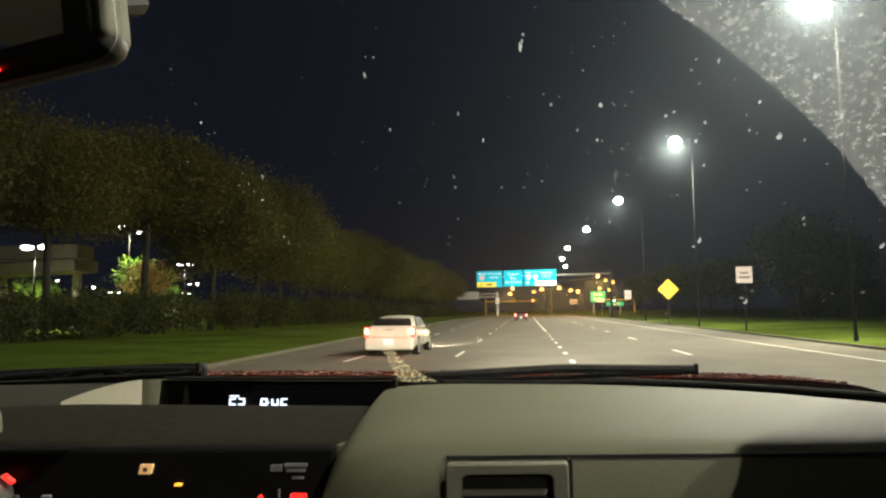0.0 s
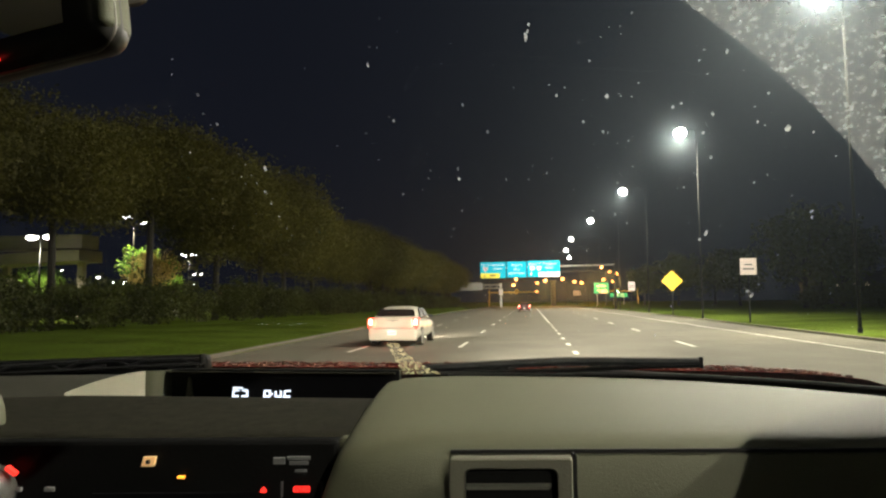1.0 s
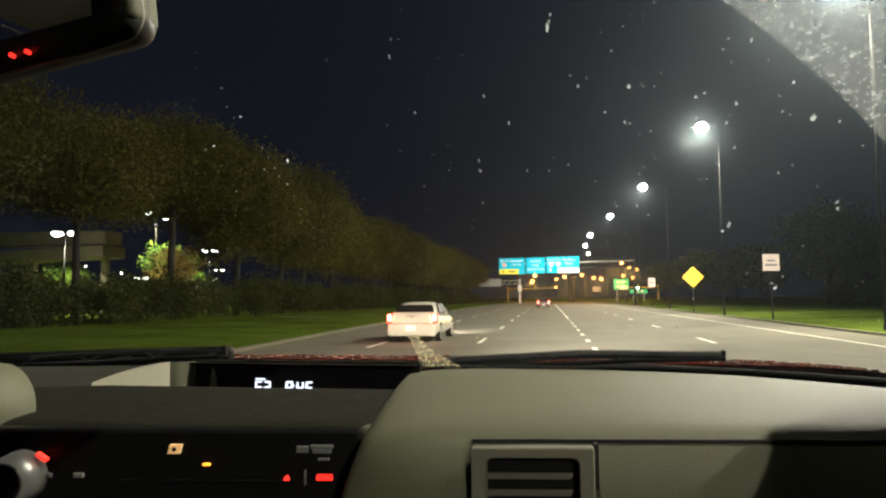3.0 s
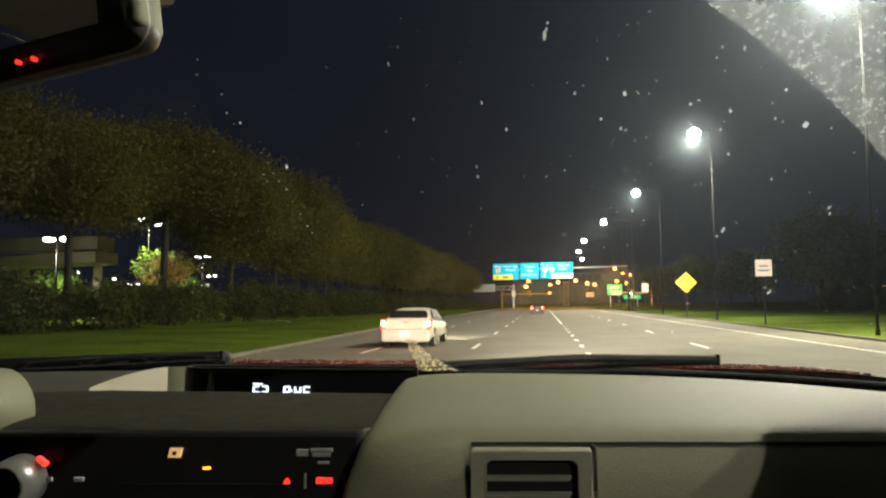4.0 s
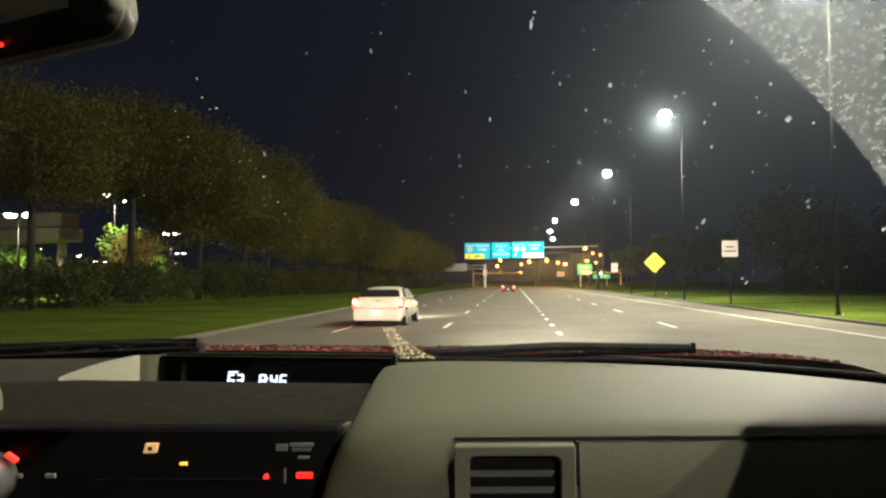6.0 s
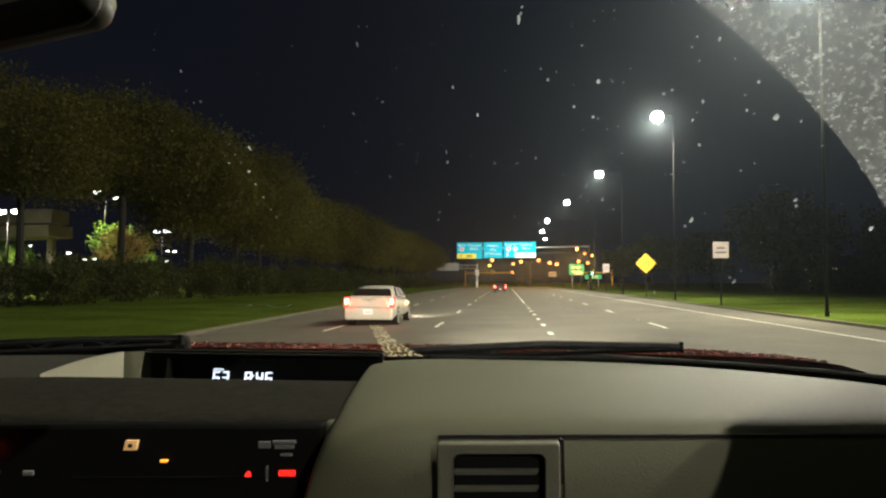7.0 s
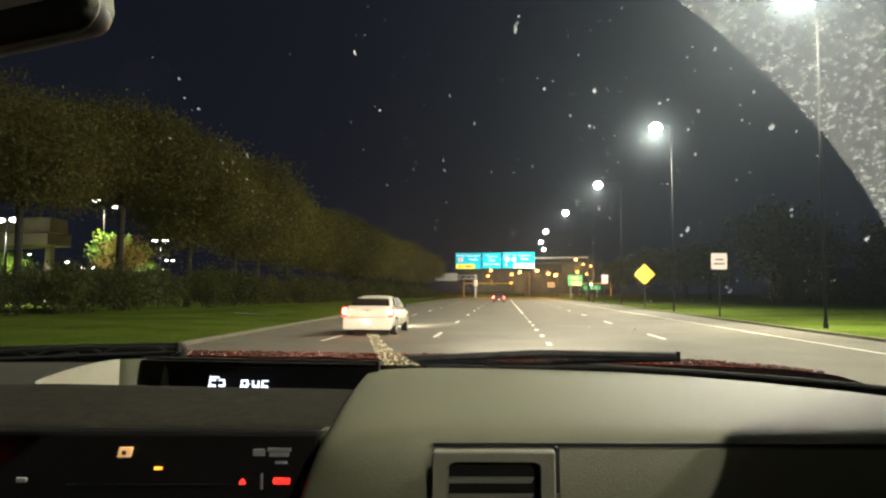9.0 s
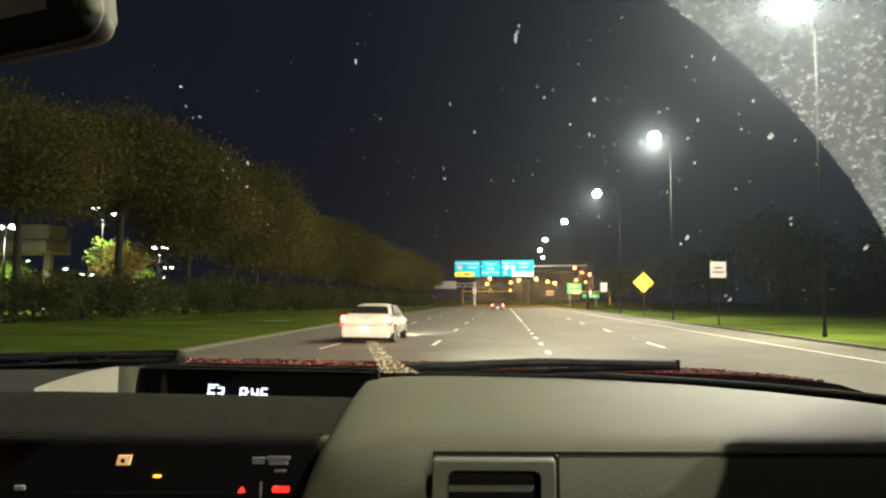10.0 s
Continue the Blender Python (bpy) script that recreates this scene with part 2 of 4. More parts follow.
def part(name, bm, material, parent, label="", smooth=False):
    data = bm if isinstance(bm, bpy.types.Mesh) else mesh_from(name, bm, material, smooth)
    ob = new(name, data)
    if parent:
        ob.parent = parent
        if parent.name in WORLD_ROOTS:
            ob.matrix_parent_inverse = parent.matrix_basis.inverted()
    return tagged(ob, label)


def box(bm, c, s, bevel=0.0, turn=None):
    r = bmesh.ops.create_cube(bm, size=1.0)
    vs = r["verts"]
    m = Matrix.Translation(c) @ (turn or Matrix.Identity(4)) @ Matrix.Diagonal((*s, 1))
    bmesh.ops.transform(bm, matrix=m, verts=vs)
    if bevel:
        es = list({e for v in vs for e in v.link_edges})
        bmesh.ops.bevel(bm, geom=es, offset=bevel, segments=2, affect="EDGES", profile=0.6)
    return bm


def one_box(c, s, bevel=0.0, turn=None):
    return box(bmesh.new(), c, s, bevel, turn)


def tube(bm, a, b, r0, r1=None, seg=10, caps=True):
    a, b = Vector(a), Vector(b)
    d = b - a
    m = Matrix.Translation((a + b) / 2) @ d.to_track_quat("Z", "Y").to_matrix().to_4x4()
    bmesh.ops.create_cone(bm, cap_ends=caps, segments=seg, radius1=r0, radius2=r0 if r1 is None else r1, depth=d.length, matrix=m)
    return bm


def one_tube(a, b, r0, r1=None, seg=10):
    return tube(bmesh.new(), a, b, r0, r1, seg)


def sheet(bm, fn, us, vs):
    """A grid of points fn(u, v)."""
    grid = [[bm.verts.new(fn(u, v)) for v in vs] for u in us]
    for i in range(len(us) - 1):
        for j in range(len(vs) - 1):
            bm.faces.new((grid[i][j], grid[i + 1][j], grid[i + 1][j + 1], grid[i][j + 1]))
    return grid


def steps(a, b, n):
    return [a + (b - a) * i / n for i in range(n + 1)]


def poly_slab(bm, pts, depth):
    """A flat polygon pushed out by the vector depth into a slab."""
    depth = Vector(depth)
    a = [bm.verts.new(p) for p in pts]
    b = [bm.verts.new(Vector(p) + depth) for p in pts]
    bm.faces.new(a)
    bm.faces.new(b[::-1])
    for i in range(len(pts)):
        j = (i + 1) % len(pts)
        bm.faces.new((a[i], b[i], b[j], a[j]))
    return bm


def lettering(name, text, size, m, material, parent, depth=0.004, label=""):
    """Words in the built-in font, as a mesh; m: where the middle of the text stands, its face towards local +z."""
    cu = bpy.data.curves.new(name, "FONT")
    cu.body, cu.size, cu.extrude = text, size, depth
    cu.align_x, cu.align_y, cu.resolution_u = "CENTER", "CENTER", 2
    tmp = bpy.data.objects.new(name + "_tmp", cu)
    me = bpy.data.meshes.new_from_object(tmp)
    bpy.data.objects.remove(tmp)
    bpy.data.curves.remove(cu)
    me.transform(m)
    me.materials.clear()
    me.materials.append(material)
    return part(name, me, material, parent, label)


FACING = pose(0, 0, 0, 90, 0, 0)     # text upright, read from -y

# ---- ground, road, kerbs, lines ----
ROAD_END = 250.0
LEFT_LINE = ((-400, -8.7), (10, -8.8), (18, -9.1), (43, -10.4), (85, -12.2), (186, -14.2), (260, -15.0), (4500, -15.0))
RIGHT_LINE = ((-400, 12.2), (20, 12.25), (42, 12.8), (94, 13.9), (150, 14.0), (230, 13.5), (4500, 13.5))


def along(points, y):
    """The x of a kerb that bends through the points, at y."""
    for (y0, x0), (y1, x1) in zip(points, points[1:]):
        if y <= y1:
            return x0 + (x1 - x0) * max(0.0, y - y0) / (y1 - y0)
    return points[-1][1]


def ground_z(x, y=60.0):
    left, right = along(LEFT_LINE, y), along(RIGHT_LINE, y)
    if x <= left:
        d = left - x
        return 0.09 + min(d, 16) * 0.022 + 0.05 * math.sin(d * 0.3)
    if x >= right:
        return 0.09 + min(x - right, 20) * 0.028
    return -0.2 if y < ROAD_END else 0.02


LAWN = [0.0, 0.1, 0.28, 2.5, 5, 9, 14, 20, 28, 40, 60, 100, 200, 700, 3000]
rows_y = [-3000, -400, -100, -30] + [10.0 * k for k in range(25)] + [249.0, 251.0, 300, 400, 1000, 4500]
bm = bmesh.new()
sheet(bm, lambda d, y: (along(LEFT_LINE, y) - d, y, ground_z(along(LEFT_LINE, y) - d, y)), LAWN[::-1], rows_y)
sheet(bm, lambda d, y: (along(RIGHT_LINE, y) + d, y, ground_z(along(RIGHT_LINE, y) + d, y)), LAWN, rows_y)
sheet(bm, lambda u, y: (along(LEFT_LINE, y) * (1 - u) + along(RIGHT_LINE, y) * u, y, 0.09 if u in (0.0, 1.0) else ground_z(0, y)), [0.0, 0.001, 0.999, 1.0], rows_y)
bmesh.ops.remove_doubles(bm, verts=bm.verts, dist=0.0005)
tagged(part("ground", bm, GRASS, None), "mown green roadside lawn running to the horizon", "lawn", kind="structure")
road_y = [-400, -100, -30] + [10.0 * k for k in range(25)] + [ROAD_END]
bm = bmesh.new()
top = sheet(bm, lambda u, y: (along(LEFT_LINE, y) * (1 - u) + along(RIGHT_LINE, y) * u, y, 0.0), steps(0, 1, 4), road_y)
low = sheet(bm, lambda u, y: (along(LEFT_LINE, y) * (1 - u) + along(RIGHT_LINE, y) * u, y, -0.12), steps(0, 1, 4), road_y)
for j in range(len(road_y) - 1):
    for i in (0, -1):
        bm.faces.new((top[i][j], top[i][j + 1], low[i][j + 1], low[i][j]))
tagged(part("road", bm, ASPHALT, None), "worn grey asphalt carriageway of a wide road", "road", kind="structure")
for line, side in ((LEFT_LINE, -0.08), (RIGHT_LINE, 0.08)):
    kerb = thing("kerb", (0, 0, 0), "pale weathered concrete kerb beside the lawn", "kerb", kind="structure")
    piece = mesh_from("kerb_stone", one_box((0, 0, 0.01), (0.17, 2.98, 0.20), 0.03), CONCRETE)
    for k in range(86):
        y = -10 + 3.0 * k
        st = part("kerb_stone", piece, CONCRETE, kerb)
        st.location = (along(line, y) + side, y, 0)
        st.rotation_euler = (0, 0, -math.atan((along(line, y + 1.5) - along(line, y - 1.5)) / 3.0))


def lane_line(x, first, step, length, count, label, width=0.13, drift=0.0):
    """drift: metres to the side for each metre ahead."""
    line = thing("lane_line", (x, 0, 0), label, "road marking", kind="structure")
    me = mesh_from("line_dash", one_box((0, 0, 0.004), (width, length, 0.004)), LINE_WHITE)
    for k in range(count):
        d = part("line_dash", me, LINE_WHITE, line)
        y = first + step * k
        d.location = (drift * (y - 20), y, 0)
        d.rotation_euler = (0, 0, -math.atan(drift))


lane_line(-2.55, 2.6, 11.2, 3.0, 17, "worn white broken lane line on asphalt", drift=-0.012)
lane_line(-5.85, 10.6, 12.0, 3.0, 15, "worn white broken lane line on asphalt", drift=-0.024)
lane_line(1.2, 4.95, 4.05, 1.05, 11, "short white dotted lane line on asphalt", 0.15, -0.007)
lane_line(5.3, 1.2, 12.2, 3.0, 16, "worn white broken lane line on asphalt")
lane_line(1.2, 112, 200, 122, 1, "solid white lane line on asphalt", 0.13, -0.007)
lane_line(9.9, 110, 400, 280, 1, "faded white edge line beside the kerb", 0.11)


# ---- street lamps ----
def street_lamp(x, y, z, arm, label, glow_mat, group, heads=1, r=0.12, lens=0.34, flat=False):
    """A steel pole beside the road with a head on an arm; x, y, z: the head's place, arm: from head to pole."""
    base = ground_z(x + arm, y) - 0.05
    th = thing("street_lamp", (x + arm, y, base), label, "street lamp", group)
    top = z - base + 0.15
    part("pole", one_tube((0, 0, 0), (0, 0, top), r, r * 0.55), POLE, th, smooth=True)
    part("base_plate", one_tube((0, 0, 0), (0, 0, 0.30), r * 1.5, r * 1.3, 12), POLE, th)
    for h in range(heads):
        a = -arm if h == 0 else arm
        part("arm", one_tube((0, 0, top - 0.1), (a * 0.72, 0, top), r * 0.4, r * 0.35, 8), POLE, th)
        hd = one_box((a, 0, top), (0.85, 0.42, 0.16), 0.05)
        hd = part("lamp_head", hd, DARK_STEEL, th)
        bm = bmesh.new()
        bmesh.ops.create_uvsphere(bm, u_segments=24, v_segments=14, radius=lens, matrix=Matrix.Translation((a, 0, top - 0.06 - lens * (0.30 if flat else 0.50))) @ Matrix.Diagonal((1.35, 1.0, 0.55, 1) if flat else (1.0, 1.0, 0.90, 1)))
        part("lens", bm, glow_mat, hd, "bright lit lamp lens", True)
    return th


# first two unseen; the first is set off the row to light the dash
ROW = [(16.2, -27.0), (13.2, 2.4), (12.4, 31.0), (12.1, 57.6), (11.2, 87.8), (9.6, 118.6), (8.1, 153.7), (8.4, 186.0), (10.8, 218.3)]
for lx, ly in ROW:
    hz = 15.5
    street_lamp(lx, ly, hz, max(1.15, along(RIGHT_LINE, ly) + 0.25 - lx), "tall dark steel street lamp with a bright white head", LAMP_WHITE, "street lamps along the kerb", 1, 0.070, 0.50)
    if ly < 170:
        lamp("street_lamp_light", "SPOT", (lx, ly, hz - 0.62), STREET_W, WHITE, 0.10, (lx - 9.0, ly, 0), 176, 0.8)

# lamps over the car park beyond the lawn
LOT = [(-39.0, 91, 10.0, 1), (-37.0, 76, 6.6, 2), (-47.7, 108, 11.7, 1), (-47.7, 118, 8.3, 2), (-48.5, 140, 12.5, 1), (-97.6, 130, 7.1, 2), (-101, 136, 6.4, 2), (-82.8, 120, 6.3, 1), (-99, 120, 4.2, 1), (-63, 150, 7.1, 2), (-59.3, 140, 5.0, 2), (-66, 62, 9.0, 2), (-72, 96, 5.5, 1), (-80, 104, 6.8, 1), (-58, 118, 4.6, 2), (-90, 150, 8.2, 1), (-70, 132, 6.0, 1), (-62, 42, 10.0, 2)]
for k, (lx, ly, lz, n) in enumerate(LOT):
    ly -= 30
    street_lamp(lx, ly, lz, 0.7, "car park lamp with %s lit white head%s on a pole" % (("one", "") if n == 1 else ("two", "s")), LAMP_FAR, "car park lamps", n, 0.10, 0.34 if k < 5 else 0.22, True)
    if k in (0, 1, 2, 3, 17):
        lamp("car_park_light", "SPOT", (lx, ly, lz - 0.6), LOT_W, (1.0, 0.95, 0.72), 0.3, (lx + 0.5, ly - 0.5, 0), 150, 0.4)

# orange sodium lamps by the junction ahead
SODIUM = [(-8.2, 300, 11.6, 1), (-9.7, 310, 9.4, 1), (1.0, 320, 10.4, -1), (4.3, 295, 10.8, -1), (0.7, 340, 6.8, -1), (11.5, 290, 11.2, -1), (15.0, 268, 9.4, -1), (17.9, 270, 9.0, -1), (18.6, 196, 11.3, -1), (21.8, 206, 10.5, -1), (25.4, 220, 10.4, -1), (20.4, 210, 8.2, -1), (25.5, 230, 8.2, -1)]
for k, (lx, ly, lz, side) in enumerate(SODIUM):
    street_lamp(lx, ly, lz, 1.1 * -side, "sodium street lamp with an orange lit head", LAMP_ORANGE, "sodium lamps at the junction", 1, 0.10, 0.50 if ly < 240 else 0.68)
    if k in (0, 1, 3, 5, 7, 8, 10):
        lamp("sodium_light", "POINT", (lx, ly, lz - 1.6), SODIUM_W, ORANGE, 0.4)


# ---- signs ----
GX, GY, GZ = -1.95, 129.0, -0.2
SGN = thing("overhead_sign", (14.7, GY, 0.1), "overhead gantry with three blue-green guide signs", "road sign", in_world=True)
part("mast", one_tube((14.7, GY + 0.3, 0.1), (14.7, GY + 0.3, 9.0), 0.26, 0.2, 16), POLE, SGN, smooth=True)
part("gantry_arm", one_tube((14.7, GY + 0.3, 8.3), (-10.2, GY + 0.3, 7.9), 0.13, 0.09, 12), GALV, SGN, smooth=True)
part("gantry_arm", one_tube((14.7, GY + 0.3, 7.2), (-10.2, GY + 0.3, 7.0), 0.10, 0.08, 12), POLE, SGN, smooth=True)


def guide_panel(x0, x1, z0, z1, y, parent):
    p = part("sign_panel", one_box(((x0 + x1) / 2, y, (z0 + z1) / 2), (x1 - x0, 0.08, z1 - z0), 0.02), SIGN_GREEN, parent, "blue-green guide panel with white words")
    return p


def words(rows, parent, y):
    for text, x, z, size in rows:
        lettering("lettering", text, size, Matrix.Translation((x, y, z)) @ FACING, SIGN_WHITE, parent, 0.008)


def shield(x, z, s, y, parent):
    pts = [(x - s * .5, y, z + s * .42), (x - s * .25, y, z + s * .5), (x, y, z + s * .44), (x + s * .25, y, z + s * .5), (x + s * .5, y, z + s * .42),
           (x + s * .52, y, z), (x + s * .3, y, z - s * .36), (x, y, z - s * .52), (x - s * .3, y, z - s * .36), (x - s * .52, y, z)]
    part("route_shield", poly_slab(bmesh.new(), pts, (0, 0.02, 0)), SIGN_WHITE, parent, "white-edged route shield")
    inner = [(x + (p[0] - x) * .8, y - 0.012, z + (p[2] - z) * .8) for p in pts]
    part("shield_face", poly_slab(bmesh.new(), inner, (0, 0.01, 0)), SHIELD_RED, parent, "red shield face")


def arrow(x, z, s, y, parent, material):
    pts = [(x - .12 * s, y, z + .5 * s), (x + .12 * s, y, z + .5 * s), (x + .12 * s, y, z - .02 * s), (x + .42 * s, y, z + .15 * s), (x, y, z - .5 * s), (x - .42 * s, y, z + .15 * s), (x - .12 * s, y, z - .02 * s)]
    part("down_arrow", poly_slab(bmesh.new(), pts, (0, 0.015, 0)), material, parent)


YS = 154.95      # the panels are laid out here and then hung on the gantry
pan = guide_panel(-8.25, -3.45, 6.25, 9.25, 155.0, SGN)
words([("North", -7.3, 8.75, 0.6), ("Vancouver", -4.95, 8.75, 0.62), ("Seattle", -4.95, 8.05, 0.62)], pan, YS)
shield(-7.3, 7.95, 0.85, YS - 0.01, pan)
part("exit_plate", one_box((-6.4, YS - 0.01, 6.72), (3.6, 0.03, 0.9)), SIGN_LEMON, pan, "yellow exit-only plate")
arrow(-7.45, 6.72, 0.6, YS - 0.045, pan, SIGN_BLACK)
part("plate_lettering", one_box((-5.9, YS - 0.04, 6.72), (1.1, 0.01, 0.28)), SIGN_BLACK, pan)
pan = guide_panel(-3.2, 0.35, 6.35, 9.3, 155.0, SGN)
words([("Airport", -1.42, 8.65, 0.66), ("Way", -1.42, 7.85, 0.66), ("EASTBOUND", -1.42, 7.08, 0.52)], pan, YS)
pan = guide_panel(0.6, 6.6, 6.4, 9.4, 155.0, SGN)
words([("South", 1.5, 8.85, 0.58), ("TO", 2.75, 8.85, 0.52), ("Portland", 4.75, 8.85, 0.68), ("Salem", 4.75, 8.15, 0.68)], pan, YS)
shield(1.5, 8.0, 0.9, YS - 0.01, pan)
shield(2.75, 8.0, 0.85, YS - 0.01, pan)
arrow(1.3, 6.95, 0.7, YS - 0.01, pan, SIGN_WHITE)
part("exit_plate", one_box((4.6, YS - 0.01, 6.85), (3.9, 0.03, 0.9)), SIGN_WHITE, pan, "white exit plate")
arrow(4.6, 6.85, 0.6, YS - 0.045, pan, SIGN_BLACK)
for ob in SGN.children_recursive:
    if ob.name.split(".")[0] not in ("mast", "gantry_arm"):
        ob.data.transform(Matrix.Translation((GX, GY - 155.0, GZ)))


def diamond_sign(x, y, z, side, label):
    th = thing("warning_sign", (x, y, ground_z(x) - 0.05), label, "road sign", "warning signs", in_world=True)
    part("post", one_box((x, y + 0.06, z / 2), (0.1, 0.08, z + side), 0.01), POLE, th)
    pl = part("sign_plate", one_box((x, y, z), (side, 0.03, side), 0.005, pose(0, 0, 0, 0, 45, 0)), SIGN_YELLOW, th, "yellow diamond plate")
    for dx in (-0.22, 0.22):
        part("lane_symbol", one_box((x + dx, y - 0.022, z), (0.055, 0.012, side * 0.55)), SIGN_BLACK, pl)
    part("lane_symbol", one_box((x, y - 0.022, z + 0.1), (0.05, 0.012, side * 0.28)), SIGN_BLACK, pl)


diamond_sign(13.45, 70.0, 3.5, 1.46, "yellow diamond lane-merge warning sign on a steel post")


def square_sign(x, y, z, w, h, label):
    th = thing("roadside_sign", (x, y, ground_z(x) - 0.05), label, "road sign", in_world=True)
    part("post", one_box((x, y + 0.06, z / 2), (0.09, 0.07, z + h * 0.8), 0.01), POLE, th)
    pl = part("sign_plate", one_box((x, y, z), (w, 0.03, h), 0.006), SIGN_PALE, th, "pale square plate")
    for k, ww in enumerate((0.5, 0.7)):
        part("lettering", one_box((x, y - 0.02, z + 0.12 - 0.28 * k), (w * ww, 0.01, 0.1)), PRINT_GREY, pl)


square_sign(13.6, 46, 3.7, 1.0, 1.05, "white square roadside sign on a post in the lawn")
square_sign(14.3, 105, 3.75, 0.96, 1.3, "white speed sign on a post beyond the kerb")
square_sign(14.6, 245, 4.5, 2.6, 1.7, "small white roadside sign far ahead on a post")

SIGN_TEAL = mat("green_sheeting", (0.0, 0.42, 0.27), 0.5)
# green signs and signal mast at the junction
for gx, gy, gz, w, h in ((19.3, 205, 5.4, 4.2, 3.1), (24.3, 206, 3.3, 4.9, 1.2)):
    th = thing("junction_sign", (gx, gy, ground_z(gx)), "green guide sign on posts at the far junction", "road sign", "green junction signs", in_world=True)
    part("post", one_box((gx - w * .3, gy + .1, gz / 2), (0.14, 0.12, gz + h * .9)), GALV, th)
    part("post", one_box((gx + w * .3, gy + .1, gz / 2), (0.14, 0.12, gz + h * .9)), GALV, th)
    pl = part("sign_plate", one_box((gx, gy, gz), (w, 0.06, h), 0.02), SIGN_TEAL, th, "green plate")
    for k in (-1, 1):
        part("lettering", one_box((gx, gy - 0.05, gz + k * h * .2), (w * .6, 0.02, h * .14)), SIGN_WHITE, pl)
    if gx < 22:
        part("white_panel", one_box((gx + 0.5, gy - 0.06, gz - 1.0), (w * .55, 0.02, h * .32)), SIGN_WHITE, pl, "white lower panel")

# sign truss seen from behind, beside the far kerb
TR = thing("sign_truss", (-9.9, 200, 0.1), "pale galvanised cantilever sign truss seen from behind", "sign gantry", in_world=True)
part("mast", one_box((-9.9, 200, 3.5), (0.55, 0.5, 7.2), 0.05), GALV, TR)
for z0, z1 in ((6.9, 6.2), (5.9, 5.3)):
    part("truss_chord", one_tube((-9.9, 200, z0 - .3), (-22, 200, z1 + .3), 0.14, 0.12, 8), GALV, TR)
for k in range(7):
    xx = -10.5 - 1.8 * k
    part("truss_brace", one_tube((xx, 200, 6.55), (xx - 0.9, 200, 5.65), 0.08, 0.08, 6), GALV, TR)
part("sign_back", one_box((-18.5, 199.8, 6.1), (6.5, 0.1, 2.2), 0.02), mat("sign_back_aluminium", (0.45, 0.45, 0.42), 0.5, 0.4), TR)
part("notice_plate", one_box((-9.9, 199.6, 4.4), (1.1, 0.05, 1.7), 0.01), SIGN_WHITE, TR, "white notice plate")

# signal masts and the bridge pier under orange light
YEL = mat("yellow_signal_paint", (0.55, 0.36, 0.05), 0.6)
for mx, my, arm in ((-16.0, 240, 17.5), (34, 235, -12.0)):
    th = thing("signal_mast", (mx, my, 0.1), "traffic signal mast with a long arm under orange light", "traffic signal", "signal masts", in_world=True)
    part("mast", one_tube((mx, my, 0), (mx, my, 5.8), 0.2, 0.15), YEL, th)
    part("mast_arm", one_tube((mx, my, 4.8), (mx + arm, my, 5.0), 0.16, 0.09), YEL, th)
    hd = part("signal_head", one_box((mx + arm * 0.55, my - 0.2, 5.1), (0.9, 0.3, 1.5), 0.05), YEL, th)
    for k in range(3):
        part("signal_lens", one_tube((mx + arm * .55, my - .36, 5.55 - .45 * k), (mx + arm * .55, my - .42, 5.55 - .45 * k), 0.2), BLACK_PLASTIC if k < 2 or mx < 0 else glow("green_signal", (0.1, 1.0, 0.62), 60.0), hd)
th = thing("concrete_column", (6.8, 262, 0.1), "round concrete column in orange lamp light", "column", in_world=True)
part("pier", one_tube((6.8, 262, 0), (6.8, 262, 9.2), 0.9, 0.9, 16), CONCRETE, th, smooth=True)
part("cap", one_box((6.8, 262, 9.4), (2.6, 2.2, 0.5), 0.05), CONCRETE, th)


# ---- trees and shrubs ----
def leaf_cloud(rng, h, r, base, clumps, per, size, cone=False):
    """Leaves in clumps inside an uneven crown; about 2 triangles a leaf."""
    verts, faces = [], []
    for c in range(clumps):
        while True:
            p = Vector((rng.uniform(-1, 1), rng.uniform(-1, 1), rng.uniform(-1, 1)))
            if 0.25 < p.length < 1.0:
                break
        wob = 0.82 + 0.55 * noise.noise(p * 1.9 + Vector((0, r, h)))
        k = (1.0 - 0.75 * (p.z + 1) / 2) if cone else 1.0
        centre = Vector((p.x * r * wob * k, p.y * r * wob * k, base + (h - base) * (p.z * wob + 1) / 2))
        spread = r * (0.13 if cone else 0.17)
        for _ in range(per):
            q = centre + Vector([max(-1.5, min(1.5, rng.gauss(0, 1))) * spread for _ in range(2)] + [max(-1.5, min(1.5, rng.gauss(0, 1))) * spread * 0.75])
            a = Vector((rng.gauss(0, 1), rng.gauss(0, 1), rng.gauss(0, 1))).normalized()
            b = a.cross(Vector((rng.gauss(0, 1), rng.gauss(0, 1), rng.gauss(0, 1)))).normalized()
            s = size * rng.uniform(0.6, 1.3)
            n = len(verts)
            verts += [q - a * s, q + b * s * 0.5, q + a * s, q - b * s * 0.5]
            faces.append((n, n + 1, n + 2, n + 3))
    return verts, faces


